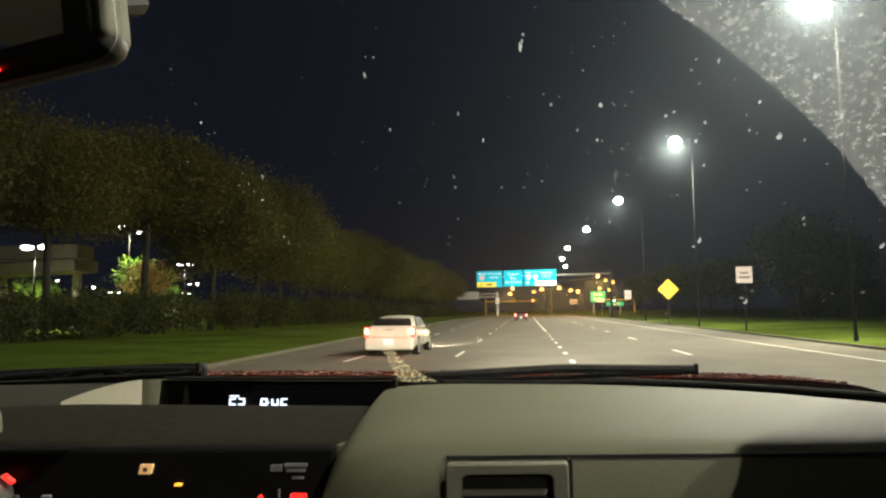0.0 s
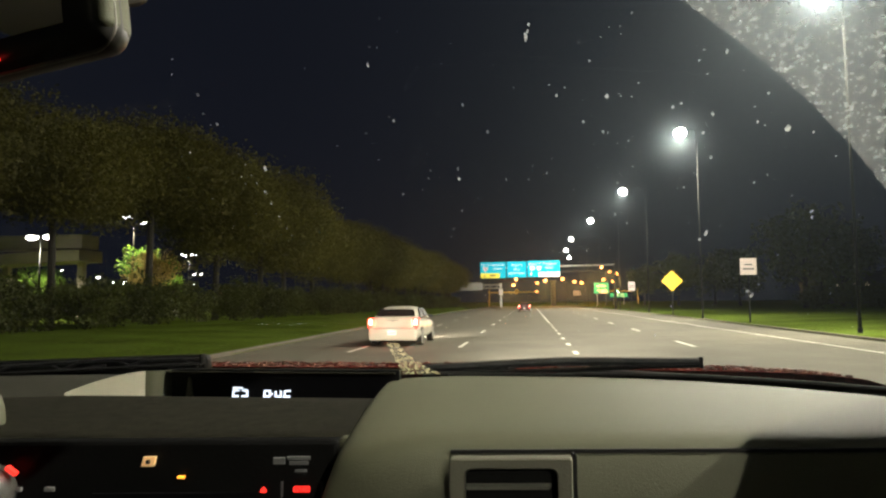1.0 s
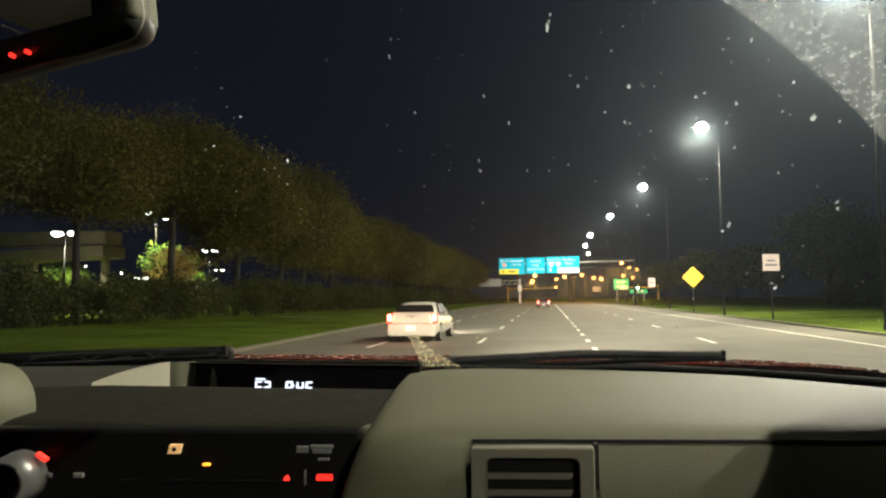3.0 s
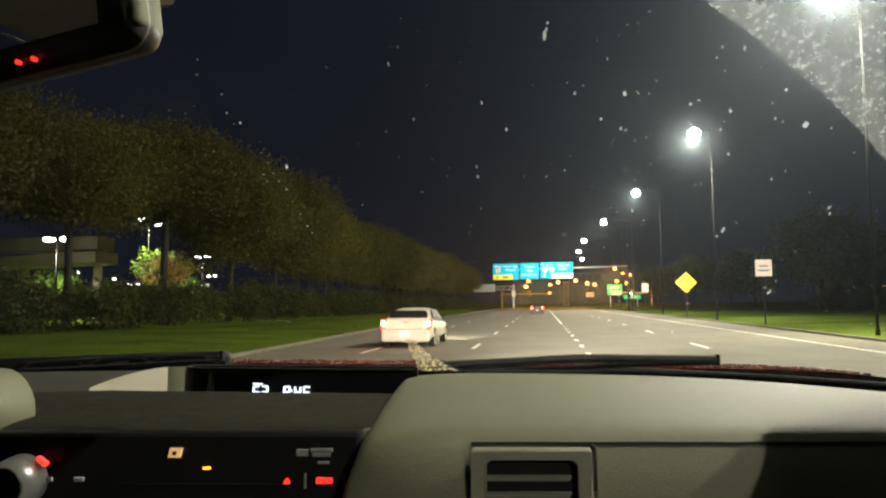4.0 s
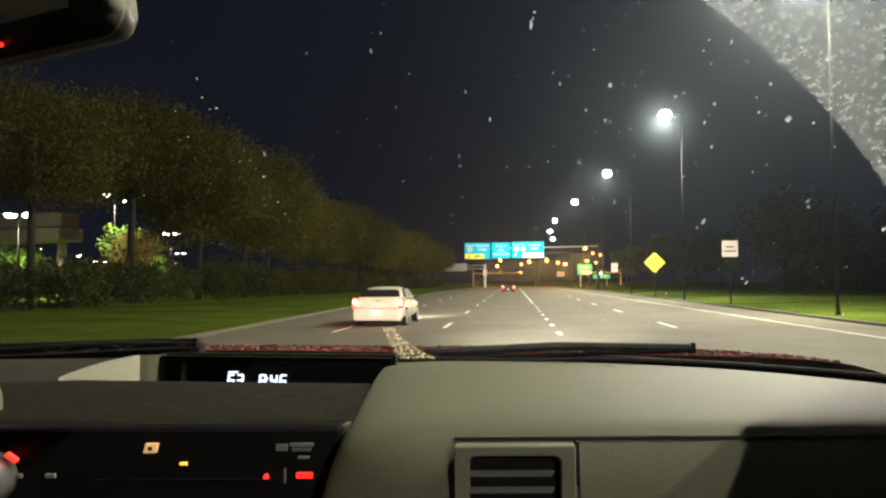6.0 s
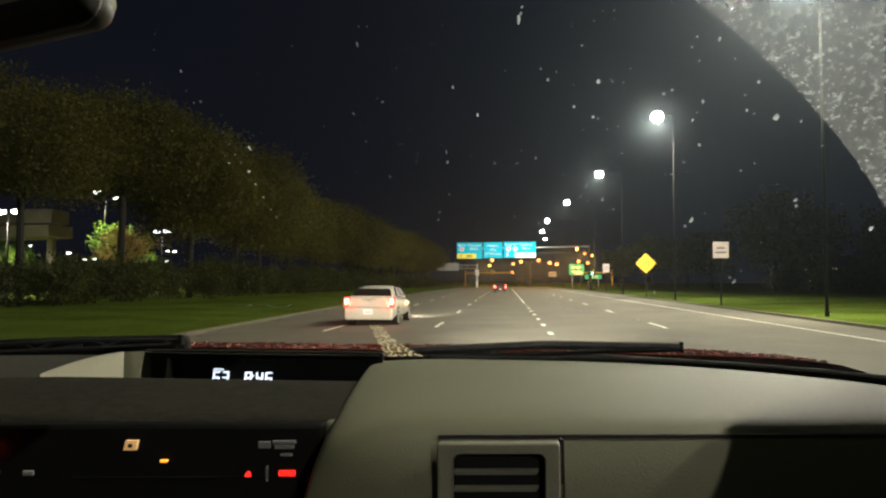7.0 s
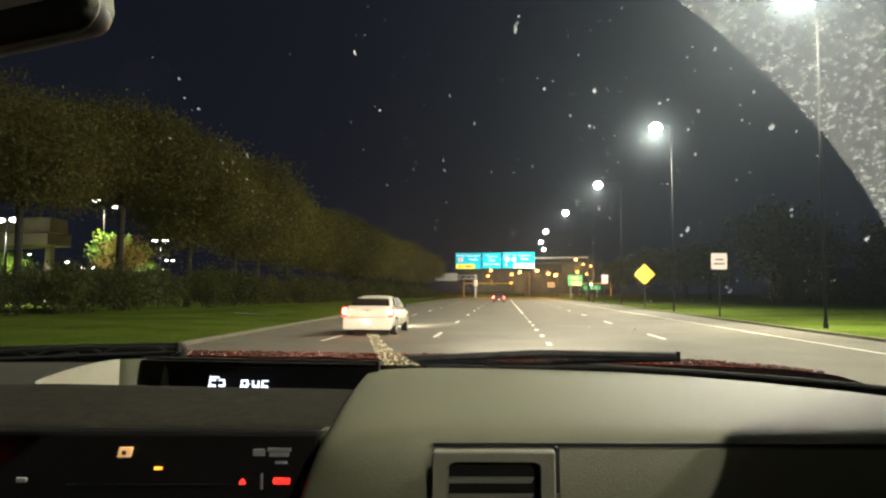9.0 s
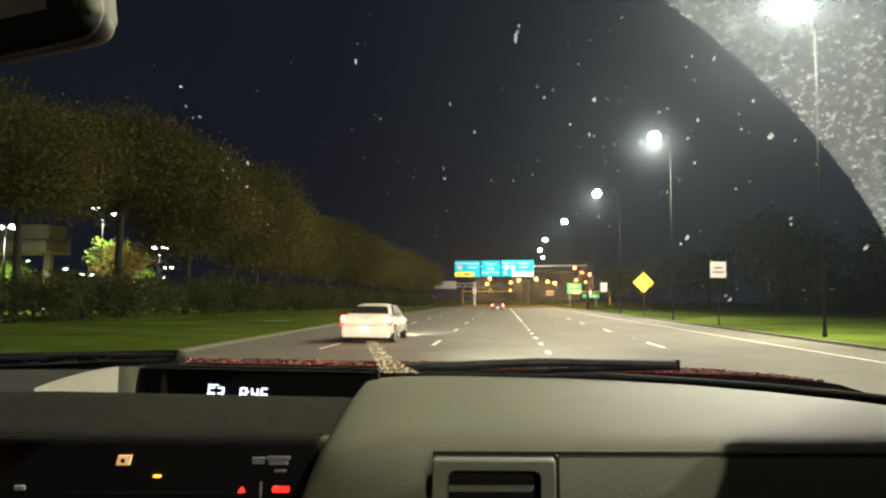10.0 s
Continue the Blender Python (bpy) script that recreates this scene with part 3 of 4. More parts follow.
def tree_mesh(seed, h, r, base, clumps, per, size, leaf, cone=False, trunk=0.2):
    rng = random.Random(seed)
    v, f = leaf_cloud(rng, h, r, base, clumps, per, size, cone)
    crown = bpy.data.meshes.new("crown")
    crown.from_pydata([tuple(p) for p in v], [], f)
    crown.materials.append(leaf)
    bm = bmesh.new()
    mid = base + (h - base) * 0.35
    tube(bm, (0, 0, -0.2), (0.1, 0, base), trunk, trunk * 0.75, 8)
    tube(bm, (0.1, 0, base), (0.0, 0.1, mid), trunk * 0.75, trunk * 0.45, 8)
    for k in range(7):
        a = 2 * math.pi * k / 7 + rng.uniform(-.3, .3)
        z0 = rng.uniform(base * 0.9, mid)
        tube(bm, (0.05, 0, z0), (math.cos(a) * r * .7, math.sin(a) * r * .7, z0 + (h - z0) * rng.uniform(.4, .75)), trunk * 0.35, 0.03, 6)
    return crown, mesh_from("trunk", bm, BARK)


def plant(meshes, name, label, category, group, place, turn=0, scale=1.0):
    th = thing(name, pose(*place, 0, 0, turn) @ Matrix.Scale(scale, 4), label, category, group)
    part("trunk", meshes[1], BARK, th)
    part("crown", meshes[0], LEAF, th)
    return th


rng = random.Random(7)
BIG = [tree_mesh(10 + k, 12.2, 5.8, 4.7, 340, 190, 0.115, LEAF, trunk=0.28) for k in range(3)]
HIGH = tree_mesh(15, 12.4, 6.2, 6.9, 360, 190, 0.115, LEAF, trunk=0.26)
ty = 15.0
for k in range(22):
    size = 0.84 if ty < 38 else 1.0 if ty < 48 else rng.uniform(0.98, 1.06) if ty < 62 else rng.uniform(0.9, 1.0)
    tx = -24.4 + rng.uniform(-.7, .7)
    plant(HIGH if ty < 46 else BIG[k % 3], "tree", "broad olive-green street tree in a dense row beyond the lawn", "tree", "trees in a row along the lawn",
          (tx, ty, ground_z(tx, ty)), rng.uniform(0, 360), size)
    ty += rng.uniform(8.0, 9.6)
SMALL = [tree_mesh(30, 6.6, 2.7, 1.6, 110, 55, 0.13, LEAF_DARK), tree_mesh(31, 6.2, 2.5, 1.4, 110, 55, 0.13, LEAF)]
TAN = [tree_mesh(40, 8.9, 3.0, 1.8, 130, 60, 0.12, LEAF_TAN), tree_mesh(41, 6.6, 2.2, 1.5, 90, 50, 0.11, LEAF_TAN)]
LIME = [tree_mesh(50, 5.8, 1.7, 0.8, 70, 30, 0.15, LEAF_LIME, True), tree_mesh(51, 6.4, 2.3, 1.2, 80, 30, 0.16, LEAF_LIME)]
SHRUB = [tree_mesh(60, 2.5, 2.2, 0.1, 60, 40, 0.12, LEAF_DARK, trunk=0.05), tree_mesh(61, 2.2, 2.0, 0.1, 60, 40, 0.12, LEAF_DARK, trunk=0.05)]
LEFT_PLANTS = [(TAN[0], "tree", "tan blossoming tree lit by a lamp", -40.9, 64, 1.0), (TAN[1], "tree", "small tan tree", -45.0, 63, 1.08), (SMALL[1], "tree", "small green tree", -47.5, 60, 1.15),
               (SMALL[0], "tree", "dark small tree", -43.2, 57, 0.75), (LIME[0], "tree", "conical light green tree", -47.6, 121.5, 1.5),
               (TAN[1], "tree", "small tan tree", -27.9, 84, 0.95), (SMALL[0], "tree", "dark small tree", -46, 90, 0.8),
               (SMALL[1], "tree", "small green tree", -37.5, 74, 0.62), (LIME[1], "tree", "light green tree", -54, 66, 0.9),
               (SMALL[0], "tree", "dark small tree", -60, 78, 1.1), (SMALL[1], "tree", "small green tree", -51.5, 58, 1.1),
               (TAN[1], "tree", "small tan tree", -57, 72, 0.95), (SMALL[0], "tree", "dark small tree", -56, 52, 1.05), (SMALL[1], "tree", "small green tree", -66, 66, 1.1),
               (LIME[1], "tree", "light green tree", -35.2, 80, 0.75), (SMALL[0], "tree", "dark small tree", -62, 54, 1.2), (SMALL[1], "tree", "small green tree", -43.5, 46, 1.05), (LIME[1], "tree", "light green tree", -49, 48, 1.0)]
for meshes, name, label, px, py, sc in LEFT_PLANTS:
    px, py = px - 4, py - 30
    plant(meshes, name, label + " at the car park edge", "tree", "car park trees", (px, py, ground_z(px, py)), rng.uniform(0, 360), sc)
for px, py, sc in ((-33.2, 58, 1.1), (-35.6, 58, 1.05), (-31.2, 59, 1.0), (-38.6, 58, 0.8), (-41.0, 57, 0.75), (-34.9, 70, 1.2), (-32.3, 70, 1.2), (-29.8, 80, 1.25), (-26.6, 74, 1.0), (-46.5, 55, 0.9), (-50.5, 54, 1.0), (-55, 50, 1.1), (-26, 92, 1.1), (-38.5, 70, 1.1), (-44, 66, 1.0), (-49, 63, 1.0), (-28.6, 61, 1.15), (-26.2, 63, 1.2), (-30.4, 63, 1.2), (-24.0, 66, 1.1)):
    px, py = px - 4, py - 28
    plant(SHRUB[rng.randrange(2)], "shrub", "rounded dark green shrub on the lawn edge", "shrub", "shrubs by the car park", (px, py, ground_z(px, py)), rng.uniform(0, 360), sc)
HEDGE = [tree_mesh(80 + k, 3.0, 2.2, 0.05, 80, 45, 0.12, LEAF_DARK, trunk=0.05) for k in range(2)]
hy = 22.0
while hy < 190:
    plant(HEDGE[rng.randrange(2)], "shrub", "tall dark hedge shrub under the street trees", "shrub", "hedge along the tree row", (-23.0 + rng.uniform(-.8, .8), hy, ground_z(-23, hy)), rng.uniform(0, 360), rng.uniform(0.72, 1.05))
    hy += rng.uniform(2.6, 4.2)
DARK = [tree_mesh(70 + k, 12.0, 5.0, 2.0, 90, 34, 0.34, LEAF_DARK, trunk=0.3) for k in range(2)]
for px, py in ((31, 84), (46, 66), (52, 80), (40, 96), (60, 68), (34, 120), (46, 118), (30, 150), (56, 108), (68, 92), (27, 176), (40, 160), (58, 140), (-38, 170), (-34, 190)):
    plant(DARK[rng.randrange(2)], "tree", "tall dark tree in unlit ground beyond the lawn", "tree", "dark trees in the distance", (px, py, ground_z(px, py)), rng.uniform(0, 360), rng.uniform(0.8, 1.1))

tagged(part("car_park", one_box((-101, 95, 0.25), (100, 150, 0.44)), ASPHALT, None), "dark asphalt car park beyond the lawn trees", "car park", kind="structure")

for px, py, sc in ((33.0, 77, 1.1), (35.4, 76, 1.2), (37.8, 76.5, 1.1), (40.2, 77, 1.2), (42.8, 76, 1.1), (30.0, 79, 1.0)):
    plant(SHRUB[rng.randrange(2)], "shrub", "dark shrub in front of the low building", "shrub", "shrubs by the building", (px, py, ground_z(px, py)), rng.uniform(0, 360), sc)

# canopy beside the car park
CN = thing("canopy", (-44.0, 52, ground_z(-44)), "long grey concrete canopy on posts by the car park", "canopy", in_world=True)
part("roof_beam", one_box((-44.0, 52, 5.3), (15.2, 3.0, 0.95), 0.05, pose(0, 0, 0, 0, -2.2, 0)), CANOPY, CN)
part("roof_box", one_box((-42.0, 52, 6.75), (11.0, 2.2, 1.15), 0.05), CANOPY, CN)
for xx in (-50.8, -44.0, -37.2):
    part("post", one_box((xx, 52, 2.8), (0.5, 0.5, 5.2), 0.03), CANOPY, CN)
plant(LIME[1], "tree", "bright light-green tree lit by a lamp at the car park edge", "tree", "car park trees", (-37.4, 62, ground_z(-37)), 40, 1.15)

# low building far off behind the lawn
BD = thing("building", (66, 152, ground_z(66)), "low dark building with a few lit windows", "building", in_world=True)
part("wall", one_box((67, 156, 3.6), (18, 8.0, 7.0), 0.03), DARK_STEEL, BD)
part("roof", one_box((67, 156, 7.2), (18.6, 8.6, 0.35), 0.04), DARK_STEEL, BD)
WARM_WINDOW = glow("lit_window", (1.0, 0.78, 0.45), 0.7)
for k, (wx, wz) in enumerate(((62.5, 4.4), (63.9, 3.4), (64.6, 5.2), (66.0, 4.9), (66.6, 3.7), (68.2, 4.6))):
    part("window", one_box((wx, 151.97, wz), (0.5 + 0.2 * (k % 2), 0.08, 0.4), 0.01), WARM_WINDOW, BD, "small warm lit window")
part("wall_lamp", one_box((59.2, 151.9, 4.6), (0.4, 0.3, 0.2), 0.03), LAMP_FAR, BD, "lit wall lamp")


# ---- cars ----
def ring(bm, y, z0, z1, hw, top=0.78, n=14, knee=0.55):
    """A rounded body section: bulging sides, narrower at the top."""
    pts = []
    for i in range(n):
        a = 2 * math.pi * (i + 0.5) / n
        cx, cz = math.cos(a), math.sin(a)
        e = 0.42
        x = math.copysign(abs(cx) ** e, cx) * hw
        z = (z0 + z1) / 2 + math.copysign(abs(cz) ** e, cz) * (z1 - z0) / 2
        k = (z - z0) / (z1 - z0)
        x *= 1 - (1 - top) * max(0.0, k - knee) / (1 - knee) - 0.05 * max(0, 0.25 - k) / 0.25
        pts.append(bm.verts.new((x, y, z)))
    return pts


def loft(bm, rings):
    for a, b in zip(rings, rings[1:]):
        for i in range(len(a)):
            j = (i + 1) % len(a)
            bm.faces.new((a[i], a[j], b[j], b[i]))
    bm.faces.new(rings[0][::-1])
    bm.faces.new(rings[-1])


def sedan(place, label, paint, group="", lit=True, tail=TAIL, bulb=TAIL_HOT):
    """A saloon car, rear at local y = 0, nose ahead."""
    th = thing("car", place, label, "car", group)
    bm = bmesh.new()
    loft(bm, [ring(bm, *s) for s in ((0.04, 0.30, 0.97, 0.82, .93), (0.09, 0.25, 1.01, 0.89, .92), (0.24, 0.22, 1.035, 0.93, .92), (0.9, 0.20, 1.05, 0.945, .90),
                                     (2.4, 0.20, 1.01, 0.945, .92), (3.8, 0.24, 0.98, 0.94, .92), (4.6, 0.26, 0.92, 0.91, .90), (4.9, 0.32, 0.82, 0.85, .9), (5.0, 0.4, 0.72, 0.78, .9))])
    body = part("body", bm, paint, th, smooth=True)
    bm = bmesh.new()
    loft(bm, [ring(bm, *s, knee=0.05) for s in ((0.50, 0.95, 1.045, 0.84, .97), (0.80, 0.95, 1.19, 0.84, .86), (1.15, 0.95, 1.360, 0.84, .78), (1.5, 0.95, 1.435, 0.84, .74), (2.0, 0.95, 1.46, 0.84, .73),
                                     (2.5, 0.95, 1.44, 0.84, .74), (2.95, 0.95, 1.35, 0.84, .78), (3.7, 0.93, 1.01, 0.82, .97))])
    part("cabin", bm, paint, th, smooth=True)
    rw = [(-0.70, 0.56, 1.075), (0.70, 0.56, 1.075), (0.685, 0.74, 1.165), (0.605, 1.00, 1.295), (0.53, 1.04, 1.315), (-0.53, 1.04, 1.315), (-0.605, 1.00, 1.295), (-0.685, 0.74, 1.165)]
    part("rear_window", poly_slab(bmesh.new(), rw, (0, -0.03, 0.03)), DARK_GLASS, th, "dark rear window")
    for s in (-1, 1):
        for y0, y1, t0, t1 in ((1.05, 2.00, 1.42, 2.00), (2.07, 3.15, 2.07, 2.72)):
            w = [(s * 0.820, y0, 1.06), (s * 0.820, y1, 1.04), (s * 0.672, t1, 1.37), (s * 0.672, t0, 1.37)]
            part("side_window", poly_slab(bmesh.new(), w, (s * 0.035, 0, 0.012)), DARK_GLASS, th, "dark side window")
        tl = part("tail_light", one_box((s * 0.825, 0.125, 0.850), (0.19, 0.22, 0.36), 0.05), tail if lit else PAINT_DARK, th, "lit red tail lamp" if lit else "unlit red tail lamp")
        if lit:
            part("bulb", one_box((s * 0.815, 0.012, 0.885), (0.115, 0.03, 0.20), 0.03), bulb, tl)
        part("wing_mirror", one_box((s * 0.95, 3.05, 1.05), (0.17, 0.09, 0.12), 0.035), DARK_STEEL, th)
        part("exhaust", one_tube((s * 0.55, 0.0, 0.30), (s * 0.55, 0.25, 0.30), 0.045), CHROME, th)
        for wy in (0.98, 4.02):
            wh = part("wheel", one_tube((s * 0.70, wy, 0.335), (s * 0.905, wy, 0.335), 0.335, 0.325, 28), RUBBER, th, "black tyre on an alloy rim")
            part("rim", one_tube((s * 0.915, wy, 0.335), (s * 0.930, wy, 0.335), 0.275, 0.26, 20), ALLOY, wh)
            for k in range(6):
                a = math.pi * k / 3
                part("spoke", one_tube((s * 0.931, wy, 0.335), (s * 0.935, wy + .21 * math.cos(a), .335 + .21 * math.sin(a)), 0.03, 0.02, 6), CHROME, wh)
            part("wheel_arch", one_tube((s * 0.70, wy, 0.345), (s * 0.925, wy, 0.345), 0.352, 0.352, 28), RUBBER, th)
    part("bumper", one_box((0, 0.03, 0.44), (1.74, 0.24, 0.45), 0.09), paint, th, smooth=False)
    part("bumper_step", one_box((0, 0.03, 0.668), (1.70, 0.10, 0.014), 0.005), CHROME, th, "dark seam over the bumper")
    part("boot_lid", one_box((0, 0.06, 0.85), (1.36, 0.08, 0.33), 0.035), paint, th)
    part("boot_edge", one_box((0, 0.10, 1.012), (1.46, 0.16, 0.03), 0.013), paint, th)
    part("number_plate", one_box((-0.02, -0.098, 0.50), (0.32, 0.02, 0.16), 0.005), PLATE, th, "white number plate")
    part("plate_lettering", one_box((-0.02, -0.111, 0.50), (0.24, 0.006, 0.05)), mat("faded_plate_bar", (0.45, 0.44, 0.42), 0.5), th)
    bm = one_box((0, 0.008, 0.945), (0.44, 0.02, 0.024), 0.006)
    box(bm, (0, 0.008, 0.915), (0.10, 0.02, 0.045), 0.008)
    part("badge", bm, CHROME, th, "dark winged badge")
    part("door_seam", one_box((0.947, 2.02, 0.72), (0.008, 0.012, 0.55)), SEAM, th)
    part("side_trim", one_box((0.948, 2.2, 0.58), (0.012, 1.7, 0.03), 0.004), CHROME, th)
    return th


CAR_X, CAR_Y = -5.02, 23.9
sedan(pose(CAR_X, CAR_Y, 0.0, 0, 0, 0.6) @ Matrix.Diagonal((1, 0.93, 0.975, 1)), "white four-door saloon with lit red tail lamps on the road", PAINT_WHITE)
for hx in (CAR_X - 0.6, CAR_X + 0.6):
    lamp("saloon_headlamp", "SPOT", (hx, CAR_Y + 5.07, 0.68), 2600.0, (1.0, 0.90, 0.74), 0.08, (hx + 0.9, CAR_Y + 15.6, 0.0), 74, 0.7)
sedan(pose(-1.7, 108, 0.0), "dark red car far ahead with bright tail lamps", PAINT_DARK, tail=glow("bright_tail_lamp", (1.0, 0.05, 0.035), 9.0), bulb=glow("bright_tail_bulb", (1.0, 0.25, 0.18), 14.0))
for px, py, tz in ((-53.5, 40.5, 80), (-31.5, 56, 95), (-52, 70, 85), (-52.5, 30.5, 75)):
    sedan(pose(px, py, ground_z(px), 0, 0, tz), "pale parked saloon at the car park edge", PAINT_SILVER, "parked cars", False)


# ---- the car that carries the eye ----
CX = -0.36
OWN = thing("own_car", (CX, 0, 0), "red car seen from inside, grey-beige dashboard and dirty windscreen", "car", in_world=True)
GL = math.hypot(1, 1.2)


def on_glass(x, v, out=0.0):
    """A point on the raked windscreen: v metres up its slope, out towards the road."""
    z = 1.42 + v / GL
    y = 1.10 - (z - 1.42) * 1.2
    return Vector((x, y + out / GL, z + out * 1.2 / GL))


# dashboard, passenger side: one rounded slab of vinyl, top and face
SECTION = [(1.07, 1.430), (1.00, 1.4345), (0.92, 1.4365), (0.84, 1.4365), (0.77, 1.4350), (0.71, 1.4320), (0.67, 1.4290), (0.645, 1.4258), (0.630, 1.4223), (0.620, 1.4175),
           (0.613, 1.409), (0.607, 1.396), (0.604, 1.375), (0.602, 1.33), (0.600, 1.22)]


def dash_fit(x, y, z):
    """Rounds the left end of the panel, squares the face to the seat and draws the far corner back."""
    near = min(1.0, max(0.0, (1.0 - y) / 0.38))
    if x < -0.08:
        k = min(1.0, (-0.08 - x) / 0.115)
        r = 1 - math.sqrt(max(0.0, 1 - k * k))
        z -= (0.009 + 0.012 * near) * r
        end = 0.166 + 0.1 * (y - 0.58) + 0.25 * max(0.0, 1.415 - z)
        x = -0.08 - k * (end - 0.08)
        y += 0.022 * r * near
    y += 0.117 * x * near
    if x > 0.05:
        k = (x - 0.05) / 0.45
        y -= 0.10 * k * k * (1 - near)
        z -= 0.016 * k * k * (1 - near)
    return (x, y, z)


xs = [-0.195, -0.1948, -0.194, -0.192, -0.189, -0.185, -0.18, -0.173, -0.165, -0.155, -0.143, -0.13, -0.115, -0.1, -0.08, -0.05, -0.02, 0.02, 0.08, 0.16, 0.25, 0.35, 0.45, 0.58]
bm = bmesh.new()
sheet(bm, lambda x, i: dash_fit(x, *SECTION[i]), xs, range(len(SECTION)))
left = [dash_fit(-0.195, *p) for p in SECTION]
a = [bm.verts.new(p) for p in left]
b = [bm.verts.new((p[0] - 0.009, p[1] + 0.012, p[2] - 0.016)) for p in left]
c = [bm.verts.new((p[0] - 0.010, p[1] + 0.030, p[2] - 0.080)) for p in left]
for i in range(len(a) - 1):
    bm.faces.new((a[i], a[i + 1], b[i + 1], b[i]))
    bm.faces.new((b[i], b[i + 1], c[i + 1], c[i]))
bmesh.ops.remove_doubles(bm, verts=bm.verts, dist=0.0003)
part("dash_top", bm, DASH, OWN, "grey-beige vinyl passenger dash", True)
SKEW = pose(0, 0, 0, 0, 0, 6.7)
bm = bmesh.new()
sheet(bm, lambda x, i: (x, 0.117 * x + (0.6105, 0.6050, 0.6005, 0.5985, 0.5975)[i], (1.4115, 1.396, 1.375, 1.34, 1.22)[i]), steps(0.0435, 0.58, 8), range(5))
part("glovebox_lid", bm, DASH, OWN, "glovebox lid below a dark seam", True)
part("dash_seam", one_box((0.258, 0.6195 + 0.117 * 0.258, 1.4143), (0.652, 0.010, 0.0030), 0, SKEW), SEAM, OWN)
part("dash_seam", one_box((0.0410, 0.6100 + 0.005, 1.354), (0.0030, 0.012, 0.12), 0, SKEW), SEAM, OWN)
bm = bmesh.new()
sheet(bm, lambda x, a: Vector(dash_fit(x, 1.07, 1.430)) + Vector((0, 0.004 + (0.0042 + 0.012 * max(0.0, x)) * math.cos(a), 0.001 + 0.004 * max(0.0, x) + (0.0042 + 0.012 * max(0.0, x)) * math.sin(a))), steps(-0.12, 0.56, 40), steps(2 * math.pi, 0, 10))
bmesh.ops.remove_doubles(bm, verts=bm.verts, dist=0.0001)
part("screen_seal", bm, RUBBER, OWN, "black seal at the foot of the windscreen", True)
part("dash_core", one_box((0.20, 0.86, 1.25), (0.72, 0.36, 0.25), 0.02), SEAM, OWN)

# air vent: a flat surround with a rounded opening
def rounded(x0, x1, z0, z1, r, n=5):
    """A rectangle with rounded upper corners, as points (x, z)."""
    pts = [(x0, z0)]
    for cx, cz, a0 in ((x0 + r, z1 - r, 180), (x1 - r, z1 - r, 90)):
        pts += [(cx + r * math.cos(radians(a0 - 90 * i / n)), cz + r * math.sin(radians(a0 - 90 * i / n))) for i in range(n + 1)]
    return pts + [(x1, z0)]


bm = bmesh.new()
loops = [[bm.verts.new((x, y + 0.117 * x, z)) for x, z in pts] for pts, y in (
    (rounded(-0.0640, 0.0392, 1.295, 1.4130, 0.003), 0.606), (rounded(-0.0640, 0.0392, 1.295, 1.4130, 0.003), 0.594), (rounded(-0.0630, 0.0382, 1.295, 1.4120, 0.003), 0.5928),
    (rounded(-0.0520, 0.0272, 1.295, 1.4050, 0.007), 0.5928), (rounded(-0.0510, 0.0262, 1.295, 1.4040, 0.007), 0.5945), (rounded(-0.0510, 0.0262, 1.295, 1.4040, 0.007), 0.6035))]
for a, b in zip(loops, loops[1:]):
    for i in range(len(a) - 1):
        bm.faces.new((a[i], a[i + 1], b[i + 1], b[i]))
VT = part("air_vent", bm, TRIM_GREY, OWN, "grey vent surround with a rounded opening")
part("vent_hollow", one_box((-0.0125, 0.606, 1.354), (0.084, 0.010, 0.112), 0, SKEW), BLACK_PLASTIC, VT)
for k in range(6):
    w = [(-0.0505, 0.5945, 0), (0.0185, 0.6025, 0), (0.0245, 0.6118, 0), (-0.0505, 0.6030, 0)]
    z = 1.3885 - 0.0140 * k
    part("slat", poly_slab(bmesh.new(), [(x, y - 0.002, z - 0.45 * (0.5945 + 0.117 * (x + 0.05) - y)) for x, y, _ in w], (0, 0, -0.0026)), SLAT_GREY, VT)

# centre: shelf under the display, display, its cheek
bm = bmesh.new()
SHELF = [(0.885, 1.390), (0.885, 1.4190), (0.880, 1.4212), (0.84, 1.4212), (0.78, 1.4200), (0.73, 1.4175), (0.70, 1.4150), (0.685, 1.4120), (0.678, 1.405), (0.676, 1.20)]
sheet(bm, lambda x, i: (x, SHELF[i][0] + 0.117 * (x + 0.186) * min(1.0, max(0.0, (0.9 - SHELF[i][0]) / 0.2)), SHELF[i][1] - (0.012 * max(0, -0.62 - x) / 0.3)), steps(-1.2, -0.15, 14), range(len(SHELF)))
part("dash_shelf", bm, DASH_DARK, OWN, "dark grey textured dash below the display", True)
DS = part("display", one_box((-0.3785, 1.020, 1.400), (0.373, 0.01, 0.088), 0.002), BLACK_GLOSS, OWN, "black recessed dash display with white digits")
part("display_hood", one_box((-0.378, 1.035, 1.4395), (0.36, 0.06, 0.003), 0.001), DASH_DARK, OWN)
bm = bmesh.new()
sheet(bm, lambda u, w: (-0.580 - 0.060 * u ** 1.15, 0.985 - 0.100 * u, 1.40 + (0.044 - 0.021 * u ** 2) * w), steps(0, 1, 10), steps(0, 1, 3))
part("display_cheek", bm, CHEEK, OWN, "pale cheek beside the display", True)
# same plastic as the cheek; the darker DASH colour paints in its shade
bm = bmesh.new()
sheet(bm, lambda u, w: (-0.580 + 0.034 * u, 0.985 + 0.045 * u ** 1.6, 1.40 + (0.044 - 0.002 * u) * w), steps(0, 1, 6), steps(0, 1, 3))
part("cheek_return", bm, DASH, OWN, "inner fold of the cheek, its shade painted as darker grey", True)
